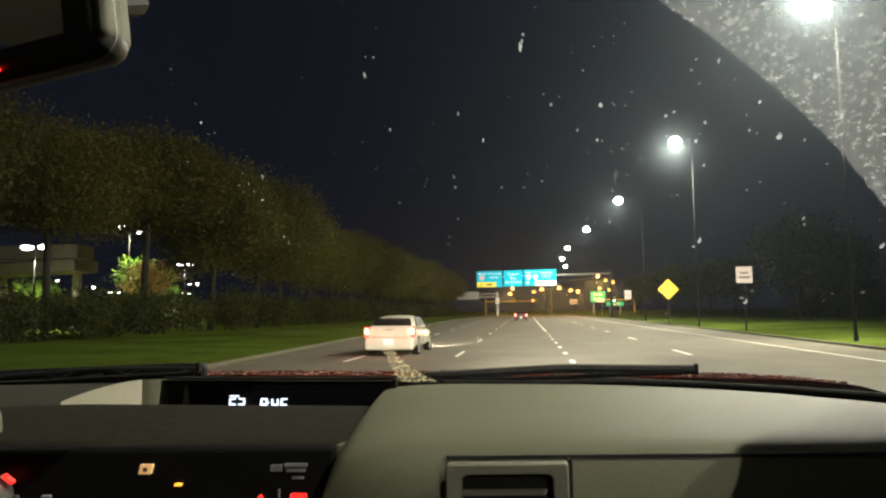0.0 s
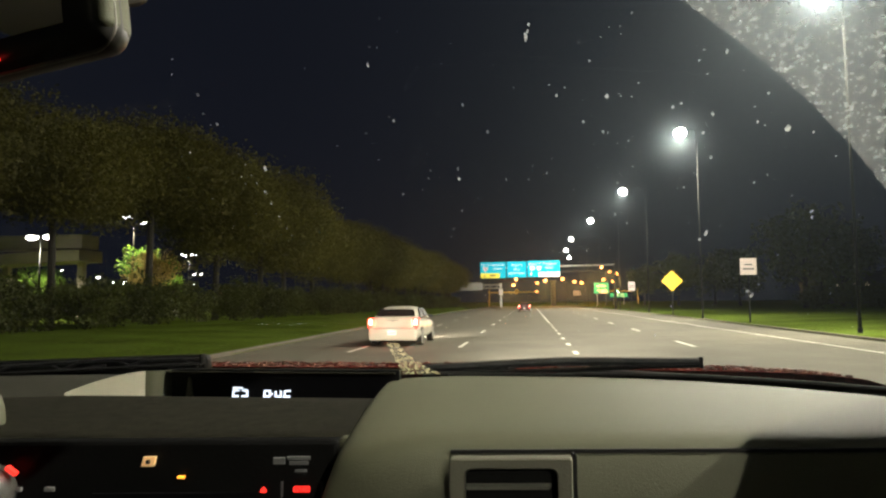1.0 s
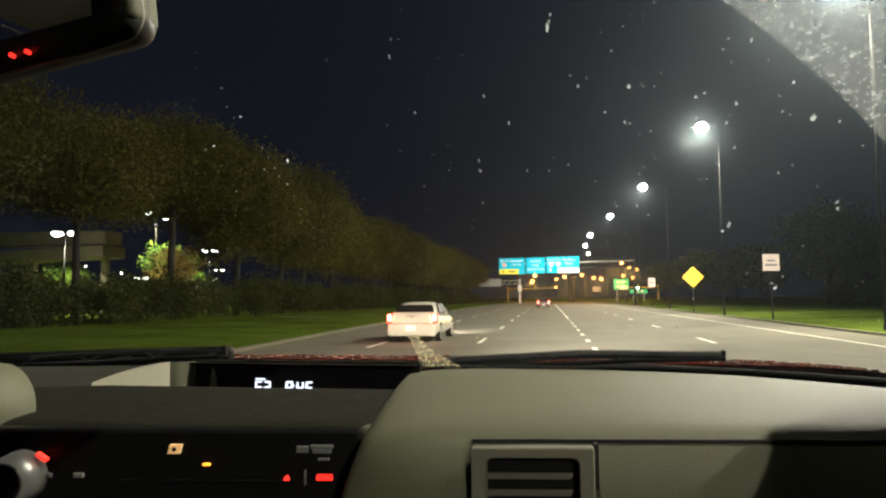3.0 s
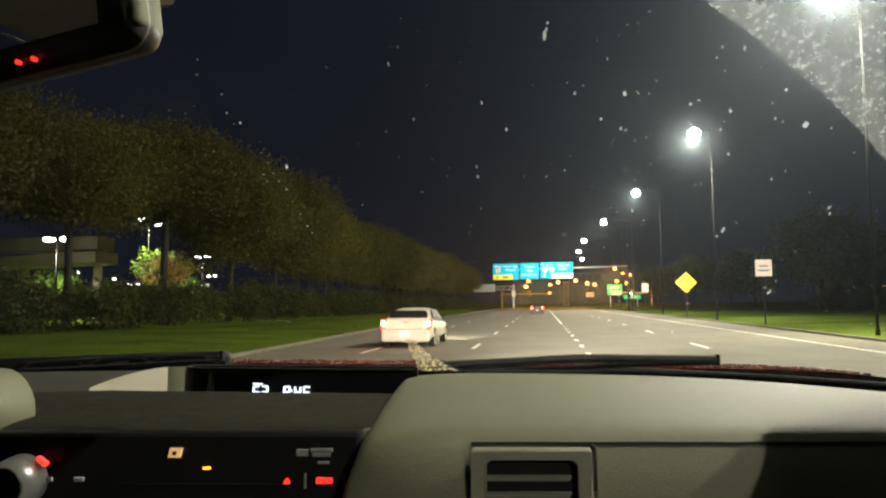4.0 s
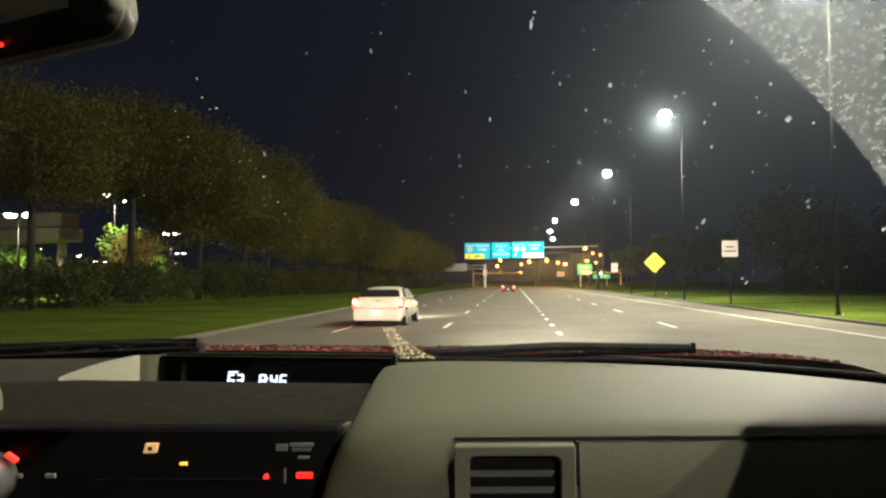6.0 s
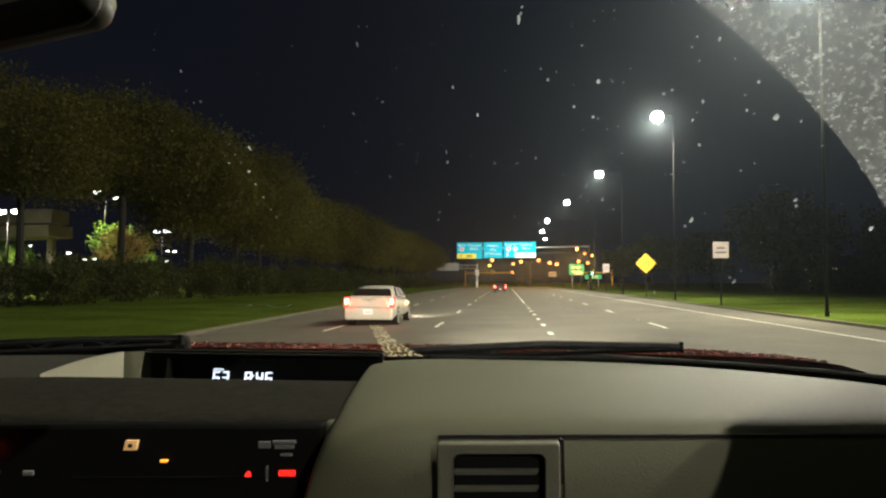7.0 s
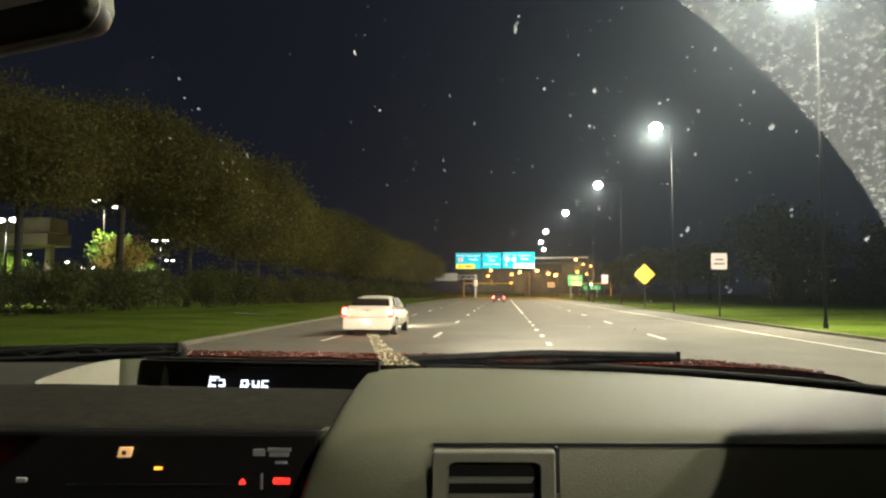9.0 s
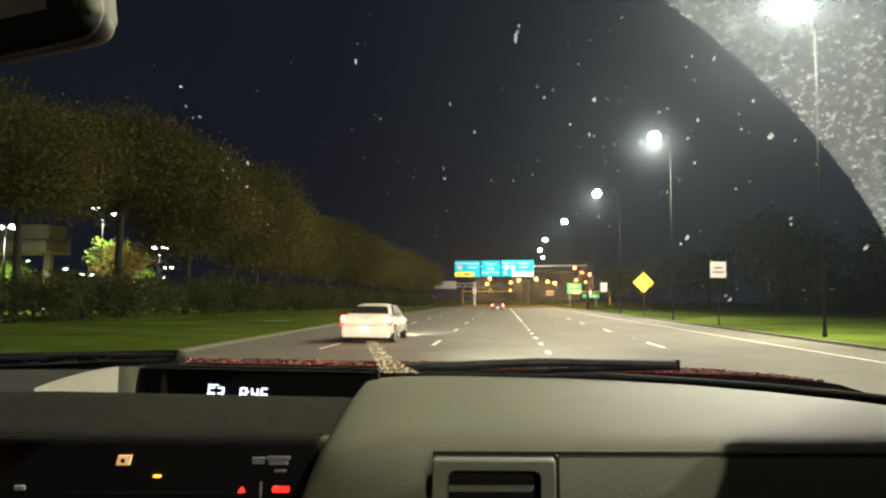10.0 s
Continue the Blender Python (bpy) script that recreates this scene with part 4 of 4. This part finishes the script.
part("display_post", poly_slab(bmesh.new(), [(-0.527, 1.008, 1.40), (-0.516, 1.008, 1.40), (-0.519, 1.008, 1.425), (-0.523, 1.008, 1.432)], (0, 0.006, 0)), TRIM_GREY, DS)
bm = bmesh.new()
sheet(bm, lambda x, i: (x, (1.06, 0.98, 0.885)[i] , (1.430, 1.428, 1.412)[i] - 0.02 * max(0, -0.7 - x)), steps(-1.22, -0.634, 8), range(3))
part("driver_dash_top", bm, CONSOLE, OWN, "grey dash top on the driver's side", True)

SEGS = {"0": "abcdef", "3": "abgcd", "4": "fgbc", "6": "afgedc", "8": "abcdefg"}


def digit(ch, x, z, w, h, parent):
    t = w * 0.24
    where = {"a": (0, h, w, t), "g": (0, h / 2, w, t), "d": (0, 0, w, t), "f": (-w / 2, h * .75, t, h / 2), "b": (w / 2, h * .75, t, h / 2), "e": (-w / 2, h * .25, t, h / 2), "c": (w / 2, h * .25, t, h / 2)}
    bm = bmesh.new()
    for s in SEGS[ch]:
        dx, dz, sw, sh = where[s]
        box(bm, (x + dx + 0.12 * dz, 1.0125, z + dz), (sw, 0.002, sh))
    part("digit", bm, DIGIT, parent, "glowing white clock digit")


for ch, x in (("6", -0.4485), ("3", -0.4345)):
    digit(ch, x, 1.3955, 0.0085, 0.0165, DS)
for ch, x in (("8", -0.3985), ("4", -0.3810), ("6", -0.3665)):
    digit(ch, x, 1.3955, 0.0085, 0.0165, DS)
bm = one_box((-0.3895, 1.0125, 1.4070), (0.002, 0.002, 0.002))
box(bm, (-0.3905, 1.0125, 1.3995), (0.002, 0.002, 0.002))
box(bm, (-0.418, 1.0125, 1.3985), (0.004, 0.002, 0.003))
part("digit_points", bm, DIGIT, DS)
part("display_caption", one_box((-0.444, 1.0120, 1.4160), (0.015, 0.002, 0.0022)), DIGIT, DS)
for x in (-0.42, -0.372):
    part("display_caption", one_box((x, 1.0135, 1.430), (0.03, 0.002, 0.003)), BLACK_PLASTIC, DS)

# radio panel
RP = part("radio_panel", one_box((-0.42, 0.668, 1.303), (0.476, 0.02, 0.218), 0.004), BLACK_PLASTIC, OWN, "black radio panel with lit red buttons")
YP = 0.656
part("disc_slot", one_box((-0.34, YP, 1.362), (0.16, 0.003, 0.0022)), BLACK_GLOSS, RP)
HB = [(-0.3725, YP - 0.002, 1.3885), (-0.3605, YP - 0.002, 1.3885), (-0.3585, YP - 0.002, 1.3975), (-0.3705, YP - 0.002, 1.3975)]
part("passenger_light", poly_slab(bmesh.new(), HB, (0, 0.004, 0)), PRINT_TAN, RP, "small lit tan telltale")
part("telltale_mark", one_box((-0.3655, YP - 0.003, 1.393), (0.0035, 0.002, 0.0035)), SEAM, RP)
part("indicator", one_box((-0.334, YP, 1.378), (0.0072, 0.004, 0.0024), 0.001), AMBER_LED, RP, "glowing amber indicator")
part("panel_printing", one_box((-0.239, YP, 1.393), (0.011, 0.003, 0.006)), PRINT_GREY, RP)
for k, w in enumerate((0.022, 0.018)):
    part("panel_printing", one_box((-0.220, YP, 1.3955 - 0.0045 * k), (w, 0.003, 0.0032)), PRINT_GREY, RP)
part("panel_printing", one_box((-0.218, YP, 1.3835), (0.011, 0.003, 0.002)), PRINT_GREY, RP)
for x, w in ((-0.462, 0.010), (-0.492, 0.006)):
    part("panel_printing", one_box((x, YP, 1.367), (w, 0.003, 0.0045), 0.001), PRINT_GREY, RP)
bm = poly_slab(bmesh.new(), [(-0.2570, YP - 0.002, 1.3635), (-0.2515, YP - 0.002, 1.3635), (-0.2525, YP - 0.002, 1.3665), (-0.2543, YP - 0.002, 1.3682), (-0.2560, YP - 0.002, 1.3665)], (0, 0.005, 0))
part("eject_mark", bm, RED_LED, RP, "glowing red triangle")
lettering("load_button", "LOAD", 0.0060, Matrix.Translation((-0.217, YP - 0.001, 1.366)) @ FACING, RED_LED, RP, 0.0008, "glowing red button word")
part("load_glow", one_box((-0.217, YP + 0.001, 1.366), (0.0155, 0.003, 0.0060), 0.001), glow("dim_red_button", (0.75, 0.02, 0.015), 0.55), RP, "dim red button")
for x in (-0.236, -0.198):
    part("button_edge", one_box((x, YP, 1.366), (0.0015, 0.005, 0.014)), PRINT_GREY, RP)
part("panel_edge", one_box((-0.1835, YP + 0.004, 1.386), (0.0014, 0.006, 0.034), 0, pose(0, 0, 0, 0, 7, 0)), SILVER, RP, "bright edge of the panel")
KN = part("volume_knob", one_tube((-0.520, 0.664, 1.366), (-0.520, 0.628, 1.366), 0.026, 0.023, 24), SILVER, OWN, "satin silver volume knob", True)
part("knob_face", one_tube((-0.520, 0.628, 1.366), (-0.520, 0.626, 1.366), 0.019, 0.018, 24), BLACK_PLASTIC, KN)
part("knob_light", one_box((-0.496, 0.650, 1.386), (0.012, 0.006, 0.004), 0.001, pose(0, 0, 0, 0, 35, 0)), RED_LED, KN, "red light over the knob")
part("console_side", one_box((-0.152, 0.674, 1.303), (0.062, 0.02, 0.22), 0.004), DASH, OWN)

swing = Matrix.Translation((-0.182, 0.668, 0)) @ pose(0, 0, 0, 0, 0, 6.7) @ Matrix.Translation((0.182, -0.668, 0))
for ob in (RP, KN, *RP.children, *KN.children):
    ob.data.transform(swing)

# rounded surround of the instruments at the driver's side
HOOD = [(-1.00, 1.472), (-0.66, 1.470)] + [(-0.615 + 0.055 * math.cos(radians(a)), 1.422 + 0.047 * math.sin(radians(a))) for a in range(75, -46, -15)] + [(-0.620, 1.355), (-0.660, 1.322), (-1.00, 1.20)]
bm = poly_slab(bmesh.new(), [(x, 0.600 - 0.25 * (x + 0.5), z) for x, z in HOOD], (0.0, 0.07, 0.0))
bmesh.ops.bevel(bm, geom=[e for e in bm.edges if abs((e.verts[0].co - e.verts[1].co).y) < 0.2 and (e.verts[0].co - e.verts[1].co).length < 0.6 and e.calc_face_angle(0) > 0.9], offset=0.012, segments=3, affect="EDGES")
IH = part("instrument_hood", bm, DASH, OWN, "rounded vinyl surround of the instruments", True)
part("hood_seam", one_box((-0.640, 0.6310, 1.392), (0.13, 0.006, 0.004), 0, pose(0, 0, 0, 0, 28, -14)), SEAM, IH)

# windscreen, its dirt, and the wiped arc
bm = bmesh.new()
sheet(bm, lambda x, v: on_glass(x, v), steps(-1.16, 0.56, 4), steps(-0.02, 1.01, 4))
ws_mesh = bpy.data.meshes.new("windscreen")
bmesh.ops.recalc_face_normals(bm, faces=bm.faces)
if sum(f.normal.y for f in bm.faces) > 0:
    bmesh.ops.reverse_faces(bm, faces=bm.faces)
bm.to_mesh(ws_mesh)
bm.free()
ws_mesh.materials.append(GLASS)
WS = part("windscreen", ws_mesh, GLASS, OWN, "dusty windscreen with a wiped arc")
WS.visible_shadow = False
ARC_X, ARC_V, ARC_R = -0.639, -0.460, 1.334


def dirt_patch(u, w):
    """u runs along the arc, w outwards from it."""
    ang = radians(62 - 34 * u)
    edge = 0.0018 * noise.noise(Vector((u * 60, 3, 0)))
    r = ARC_R + edge + 0.40 * w
    return on_glass(ARC_X + r * math.cos(ang), ARC_V + r * math.sin(ang), -0.003)


bm = bmesh.new()
sheet(bm, dirt_patch, steps(0, 1, 120), steps(0, 1, 6))
tagged(part("dirt_film", bm, DUST, WS, "grey dried dirt outside the wiped arc"), kind="stuff")
rs = random.Random(21)
verts, faces = [], []


def fleck(x, v, rx, rv):
    n = len(verts)
    k = 7
    ph = rs.uniform(0, 6)
    for i in range(k):
        a = 2 * math.pi * i / k + ph
        q = rs.uniform(0.45, 1.25)
        verts.append(tuple(on_glass(x + rx * q * math.cos(a), v + rv * q * math.sin(a), -0.002)))
    faces.append(tuple(range(n, n + k)))


for _ in range(240):
    x, v = rs.uniform(-0.55, 0.45), rs.uniform(0.12, 0.68)
    if x < -0.15 and rs.random() < 0.62:
        continue
    if math.hypot(x - ARC_X, v - ARC_V) < ARC_R - 0.01:
        s = rs.choice((0.0003, 0.0004, 0.0005, 0.0006))
        fleck(x, v, s, s * rs.uniform(1.0, 1.7))
# the larger dried drops: across, up the slope, half width and half length in millimetres
LARGE = [(0.006, 0.590, 2.9, 6.9), (0.008, 0.597, 1.4, 3.1), (0.036, 0.524, 1.8, 2.4), (-0.061, 0.518, 1.5, 3.3), (-0.037, 0.482, 1.9, 4.2), (-0.074, 0.433, 1.2, 4.4), (-0.153, 0.570, 1.5, 4.0), (0.086, 0.520, 2.4, 3.7), (0.153, 0.504, 1.9, 2.9), (0.160, 0.508, 2.8, 1.7), (0.194, 0.493, 2.9, 4.3), (0.188, 0.470, 1.8, 3.1), (0.271, 0.473, 3.7, 7.2), (0.214, 0.321, 2.6, 6.9), (0.209, 0.311, 2.9, 3.0), (0.325, 0.354, 3.0, 4.0), (0.328, 0.344, 2.6, 4.0), (0.283, 0.215, 3.2, 3.3), (0.290, 0.207, 2.9, 5.5), (0.425, 0.306, 3.2, 5.4), (-0.300, 0.444, 1.5, 5.1), (-0.311, 0.408, 2.5, 3.4), (-0.074, 0.418, 2.1, 3.1), (-0.336, 0.508, 1.7, 2.9)]
MIDDLE = [(0.009, 0.604), (0.028, 0.537), (0.044, 0.533), (-0.140, 0.589), (-0.171, 0.487), (-0.163, 0.450), (-0.137, 0.501), (0.064, 0.490), (0.067, 0.562), (0.100, 0.520), (0.116, 0.534), (0.157, 0.478), (0.181, 0.541), (0.195, 0.564), (0.174, 0.567), (0.171, 0.556), (0.085, 0.477), (0.090, 0.475), (0.243, 0.515), (0.298, 0.466), (0.329, 0.433), (0.240, 0.481), (0.120, 0.427), (0.201, 0.437), (0.105, 0.405), (0.179, 0.395), (0.253, 0.399), (0.298, 0.378), (0.265, 0.410), (0.106, 0.356), (0.120, 0.341), (0.080, 0.363), (0.057, 0.396), (0.250, 0.234), (0.294, 0.228), (0.385, 0.208), (0.191, 0.185), (0.177, 0.121), (-0.110, 0.420), (-0.020, 0.415), (0.005, 0.414), (0.026, 0.422), (-0.075, 0.368), (-0.143, 0.397), (-0.092, 0.325), (0.305, 0.282), (-0.219, 0.571)]
DRIPS = [(-0.355, 0.590), (-0.363, 0.572), (-0.344, 0.546), (-0.347, 0.522), (-0.344, 0.507), (-0.383, 0.470), (-0.395, 0.465), (-0.325, 0.465), (-0.322, 0.450), (-0.320, 0.434), (-0.333, 0.432), (-0.317, 0.421), (-0.331, 0.421), (-0.309, 0.388), (-0.305, 0.366), (-0.381, 0.399), (-0.301, 0.345), (-0.298, 0.333)]
for x, v, rx, rv in LARGE:
    fleck(x, v, rx / 1250, rv / 1250)
for x, v in MIDDLE:
    s = rs.choice((0.0007, 0.0009, 0.0013))
    fleck(x, v, s, s * rs.uniform(1.2, 1.8))
for x, v in DRIPS:            # a trail of drops running down the glass
    s = rs.choice((0.0007, 0.0009, 0.0012))
    fleck(x, v, s, s * rs.uniform(1.2, 1.7))
for _ in range(1100):          # coarse grains in the unwiped corner
    a = radians(rs.uniform(29, 62))
    r = ARC_R + rs.uniform(0.0, 1.0) ** 1.3 * 0.34
    s = rs.choice((0.0005, 0.0007, 0.0010, 0.0016))
    fleck(ARC_X + r * math.cos(a), ARC_V + r * math.sin(a), s * rs.uniform(0.7, 2.2), s)
me = bpy.data.meshes.new("dirt_specks")
me.from_pydata(verts, [], faces)
me.materials.append(SPECK)
tagged(part("dirt_specks", me, SPECK, WS, "pale specks of dried dirt"), kind="stuff")
bm = bmesh.new()
sheet(bm, lambda u, w: on_glass(-0.213 + 0.012 * u + w * (0.018 + 0.046 * u * u) + 0.002 * noise.noise(Vector((u * 25, w * 7, 1))), 0.104 - 0.084 * u, -0.002), steps(0, 1, 30), steps(0, 1, 10))
tagged(part("mud_streak", bm, STREAK, WS, "brown mottled mud streak left between the wipers"), kind="stuff")

# wipers
WIPER = mat("worn_black_wiper", (0.016, 0.016, 0.017), 0.45, var=0.5, scale=60, spec=0.3)
for pts, arm in (([(-0.92, 1.100, 1.4360), (-0.72, 1.098, 1.4475), (-0.545, 1.095, 1.4530)], (-1.0, 1.14, 1.42)),
                 ([(-0.17, 1.100, 1.4360), (0.05, 1.098, 1.4480), (0.258, 1.095, 1.4505)], (0.36, 1.10, 1.418))):
    spine = [Vector(p) for p in pts]
    full = spine[2].x > 0      # the near blade is a closed beam, the far one an open bridge
    r = 0.0070 if full else 0.0030
    WP = part("wiper", one_tube(spine[0] + Vector((0, 0, 0.002)), spine[1] + Vector((0, 0, 0.003)), r, r, 8), WIPER, OWN, "black windscreen wiper at rest")
    part("blade", one_tube(spine[1] + Vector((0, 0, 0.003)), spine[2], r, r * 0.9, 8), WIPER, WP)
    part("blade_tip", one_box(pts[2], (0.006, 0.012, 0.017), 0.002), BLACK_PLASTIC, WP)
    drop = 0.006 if full else 0.011
    part("rubber_lip", one_tube(spine[0] + Vector((0, -0.006, -drop)), spine[2] + Vector((0, -0.004, -drop * 0.7)), 0.0035, 0.003, 6), RUBBER, WP)
    for k in range(6):         # claw bridges that hold the rubber
        u = 0.06 + 0.165 * k
        q = spine[0].lerp(spine[1], u * 2) if u < 0.5 else spine[1].lerp(spine[2], u * 2 - 1)
        part("bridge", one_tube(q + Vector((0, 0, 0.003)), q + Vector((0.035 if k % 2 else -0.035, -0.005, -drop)), 0.0026, 0.0022, 6), WIPER, WP)
    part("wiper_arm", one_tube((spine[0] + spine[2]) / 2 + Vector((0, 0.022, -0.008)), arm, 0.006, 0.009, 8), WIPER, WP)
part("cowl_cover", one_box((-0.92, 1.132, 1.420), (0.74, 0.03, 0.052), 0.01, pose(0, 0, 0, 0, -2.0, 0)), BLACK_PLASTIC, OWN)
part("cowl", one_box((-0.33, 1.13, 1.3905), (1.75, 0.10, 0.035), 0.012), BLACK_PLASTIC, OWN)

# bonnet
bm = bmesh.new()


def bonnet(x, y):
    k = (x - CX) / 0.99
    d = (y - 1.16) / 1.0
    return (x, y, 1.4335 - 0.035 * d - 0.085 * d * d - 0.006 * k * k - 0.05 * abs(k) ** 14)


sheet(bm, bonnet, steps(-1.30, 0.60, 24), steps(1.16, 2.30, 14))
part("bonnet", bm, PAINT_RED, OWN, "glossy red bonnet beaded with water", True)

DROP = mat("rain_beads_on_paint", (0.085, 0.032, 0.022), 0.55, var=0.9, scale=120, spec=0.15, island=0.8)
rd = random.Random(5)
verts, faces = [], []
for _ in range(900):          # rain beads on the near half of the bonnet
    cx, cy, cz = bonnet(rd.uniform(-0.95, 0.52), 1.18 + 0.55 * rd.random() ** 1.6)
    r, n = rd.choice((0.0022, 0.003, 0.0042, 0.006)), len(verts)
    ring_n = 6
    verts += [(cx + r * 1.3 * math.cos(2 * math.pi * i / ring_n), cy + r * math.sin(2 * math.pi * i / ring_n), cz - 0.0006) for i in range(ring_n)]
    verts += [(cx + r * 0.8 * math.cos(2 * math.pi * i / ring_n), cy + r * 0.7 * math.sin(2 * math.pi * i / ring_n), cz + r * 0.55) for i in range(ring_n)]
    faces += [(n + i, n + (i + 1) % ring_n, n + ring_n + (i + 1) % ring_n, n + ring_n + i) for i in range(ring_n)] + [tuple(range(n + ring_n, n + 2 * ring_n))]
me = bpy.data.meshes.new("rain_beads")
me.from_pydata(verts, [], faces)
me.materials.append(DROP)
tagged(part("rain_beads", me, DROP, OWN, "beads of rain on the red bonnet"), kind="stuff")

# mirror
bm = one_box((-0.390, 0.428, 1.742), (0.250, 0.036, 0.088), 0, pose(0, 0, 0, 0, -8, -4))
bmesh.ops.bevel(bm, geom=list(bm.edges), offset=0.0175, segments=5, affect="EDGES", profile=0.55)
MR = part("rear_view_mirror", bm, MIRROR_RIM, OWN, "dark rear-view mirror", True)
part("mirror_glass", one_box((-0.396, 0.4105, 1.744), (0.200, 0.003, 0.058), 0, pose(0, 0, 0, 0, -8, -4)), MIRROR_GLASS, MR)
bm = one_box((-0.2745, 0.4190, 1.758), (0.016, 0.030, 0.066), 0, pose(0, 0, 0, 0, -8, -4))
bmesh.ops.bevel(bm, geom=list(bm.edges), offset=0.0072, segments=4, affect="EDGES", profile=0.55)
part("mirror_end", bm, DASH, MR, "pale end of the mirror housing", True)
def mirror_edge(k, a):
    """A fine bead for the highlight round the lower edge, the corner and the end of the mirror; k runs from 0 to 3, a
    round the bead.
    """
    turn = radians(90 * min(max(k - 1, 0), 1))
    out = Vector((math.sin(turn), 0, -math.cos(turn)))
    mid = Vector((-0.115 + 0.221 * min(k, 1), -0.006, -0.0255 + 0.060 * max(k - 2, 0))) + out * 0.0183
    return mid + 0.0013 * (math.cos(a) * out + math.sin(a) * Vector((0, 1, 0)))


bm = bmesh.new()
sheet(bm, mirror_edge, steps(0, 1, 6) + steps(1, 2, 12)[1:] + steps(2, 3, 4)[1:], steps(2 * math.pi, 0, 8))
bmesh.ops.remove_doubles(bm, verts=bm.verts, dist=0.00005)
bmesh.ops.transform(bm, matrix=pose(-0.390, 0.428, 1.742, 0, -8, -4), verts=bm.verts)
# pale colour paints the edge highlight on the dark housing
part("mirror_rim", bm, mat("mirror_edge_highlight", (0.16, 0.15, 0.13), 0.35), MR, "thin painted highlight along the mirror edge", True)
for x in (-0.345, -0.357):
    part("mirror_light", one_tube((x, 0.4085, 1.7085 + 0.14 * (x + 0.35)), (x, 0.405, 1.7085 + 0.14 * (x + 0.35)), 0.0016), RED_LED, MR, "red light in the mirror rim")
part("mirror_stem", one_tube((-0.37, 0.44, 1.77), (-0.37, 0.60, 1.85), 0.012, 0.016, 10), BLACK_PLASTIC, MR)

for x in (CAR_X - 0.8, CAR_X + 0.8):
    lamp("tail_lamp_light", "POINT", (x, CAR_Y - 0.13, 0.84), 14.0, (1.0, 0.06, 0.03), 0.05)
lamp("number_plate_light", "POINT", (CAR_X - 0.08, CAR_Y - 0.25, 0.62), 1.2, (1.0, 0.95, 0.85), 0.02)

# shell that closes the cabin, with added panels that shade the dash
part("roof_skin", one_box((CX, -0.95, 2.155), (1.56, 2.66, 0.045), 0.02), PAINT_RED, OWN, "red roof panel")
part("roof", one_box((CX, -0.95, 2.10), (1.50, 2.60, 0.06), 0.02), HEADLINER, OWN)
for x0, x1 in ((-1.18, -1.02), (0.63, 0.47)):
    bm = bmesh.new()
    poly_slab(bm, [(x0, 1.12, 1.40), (x0, 1.02, 1.40), (x1, 0.24, 2.08), (x1, 0.34, 2.10)], (0.04 if x0 > 0 else -0.04, 0, 0))
    part("windscreen_pillar", bm, HEADLINER, OWN)
SIDE_GLASS = clear_glass("side_glass", 0.93, 0.05)
for x in (-1.12, 0.495):
    part("side_window", one_box((x, -0.87, 1.735), (0.006, 2.24, 0.66)), SIDE_GLASS, OWN, "clear side window").visible_shadow = False
# unseen panels, outlined to throw a slanting shadow across the dash face
for x in (-1.20, 0.575):
    part("quarter_panel", poly_slab(bmesh.new(), [(x, 1.04, 1.39), (x, -0.10, 1.39), (x, -0.10, 1.70), (x, 0.42, 1.975)], (0.03, 0, 0)), HEADLINER, OWN)
for x in (-1.25, 0.60):
    part("side_panel", one_box((x, -0.3, 0.85), (0.06, 3.6, 1.05), 0.02), PAINT_RED, OWN)
    part("door_lining", one_box((x + (0.05 if x < 0 else -0.05), -0.3, 0.87), (0.03, 3.5, 1.02), 0.01), DASH_DARK, OWN)
    part("rear_pillar", one_box((x + (0.1 if x < 0 else -0.1), -2.0, 1.72), (0.06, 0.3, 0.74), 0.02), HEADLINER, OWN)
    part("door_pillar", one_box((x + (0.08 if x < 0 else -0.08), -1.0, 1.72), (0.05, 0.08, 0.74), 0.02), HEADLINER, OWN)
    part("front_wing", one_box((x, 1.75, 0.86), (0.06, 1.15, 0.85), 0.03), PAINT_RED, OWN)
    for y in (1.75, -1.55):
        part("wheel", one_tube((x - 0.10, y, 0.36), (x + 0.10, y, 0.36), 0.36, 0.36, 24), RUBBER, OWN)
part("tailgate", one_box((CX, -2.15, 1.0), (1.85, 0.06, 1.2), 0.02), PAINT_RED, OWN)
part("tailgate_lining", one_box((CX, -2.10, 1.0), (1.80, 0.03, 1.18), 0.01), DASH_DARK, OWN)
part("cabin_floor", one_box((CX, -0.3, 0.42), (1.80, 3.7, 0.06), 0.01), DASH_DARK, OWN)
part("bulkhead", one_box((CX, 1.10, 0.90), (1.80, 0.04, 0.95), 0.01), SEAM, OWN)
part("nose", one_box((CX, 2.32, 0.85), (1.80, 0.08, 0.75), 0.04), PAINT_RED, OWN)
for s in (-0.62, 0.62):
    part("headlamp", one_box((CX + s, 2.375, 0.92), (0.36, 0.04, 0.16), 0.015), LAMP_FAR, OWN, "lit headlamp")
    lamp("headlamp_light", "SPOT", (CX + s, 2.48, 0.92), HEAD_W, (1.0, 0.90, 0.70), 0.08, (CX + s - 0.4, 30, 0.05), 62, 0.9)
    # extra spot towards the signs, which have no retroreflection of their own
    lamp("headlamp_beam", "SPOT", (CX + s, 2.48, 0.95), BEAM_W, (1.0, 0.94, 0.80), 0.08, (5.5, 90, 3.4), 24, 1.0)
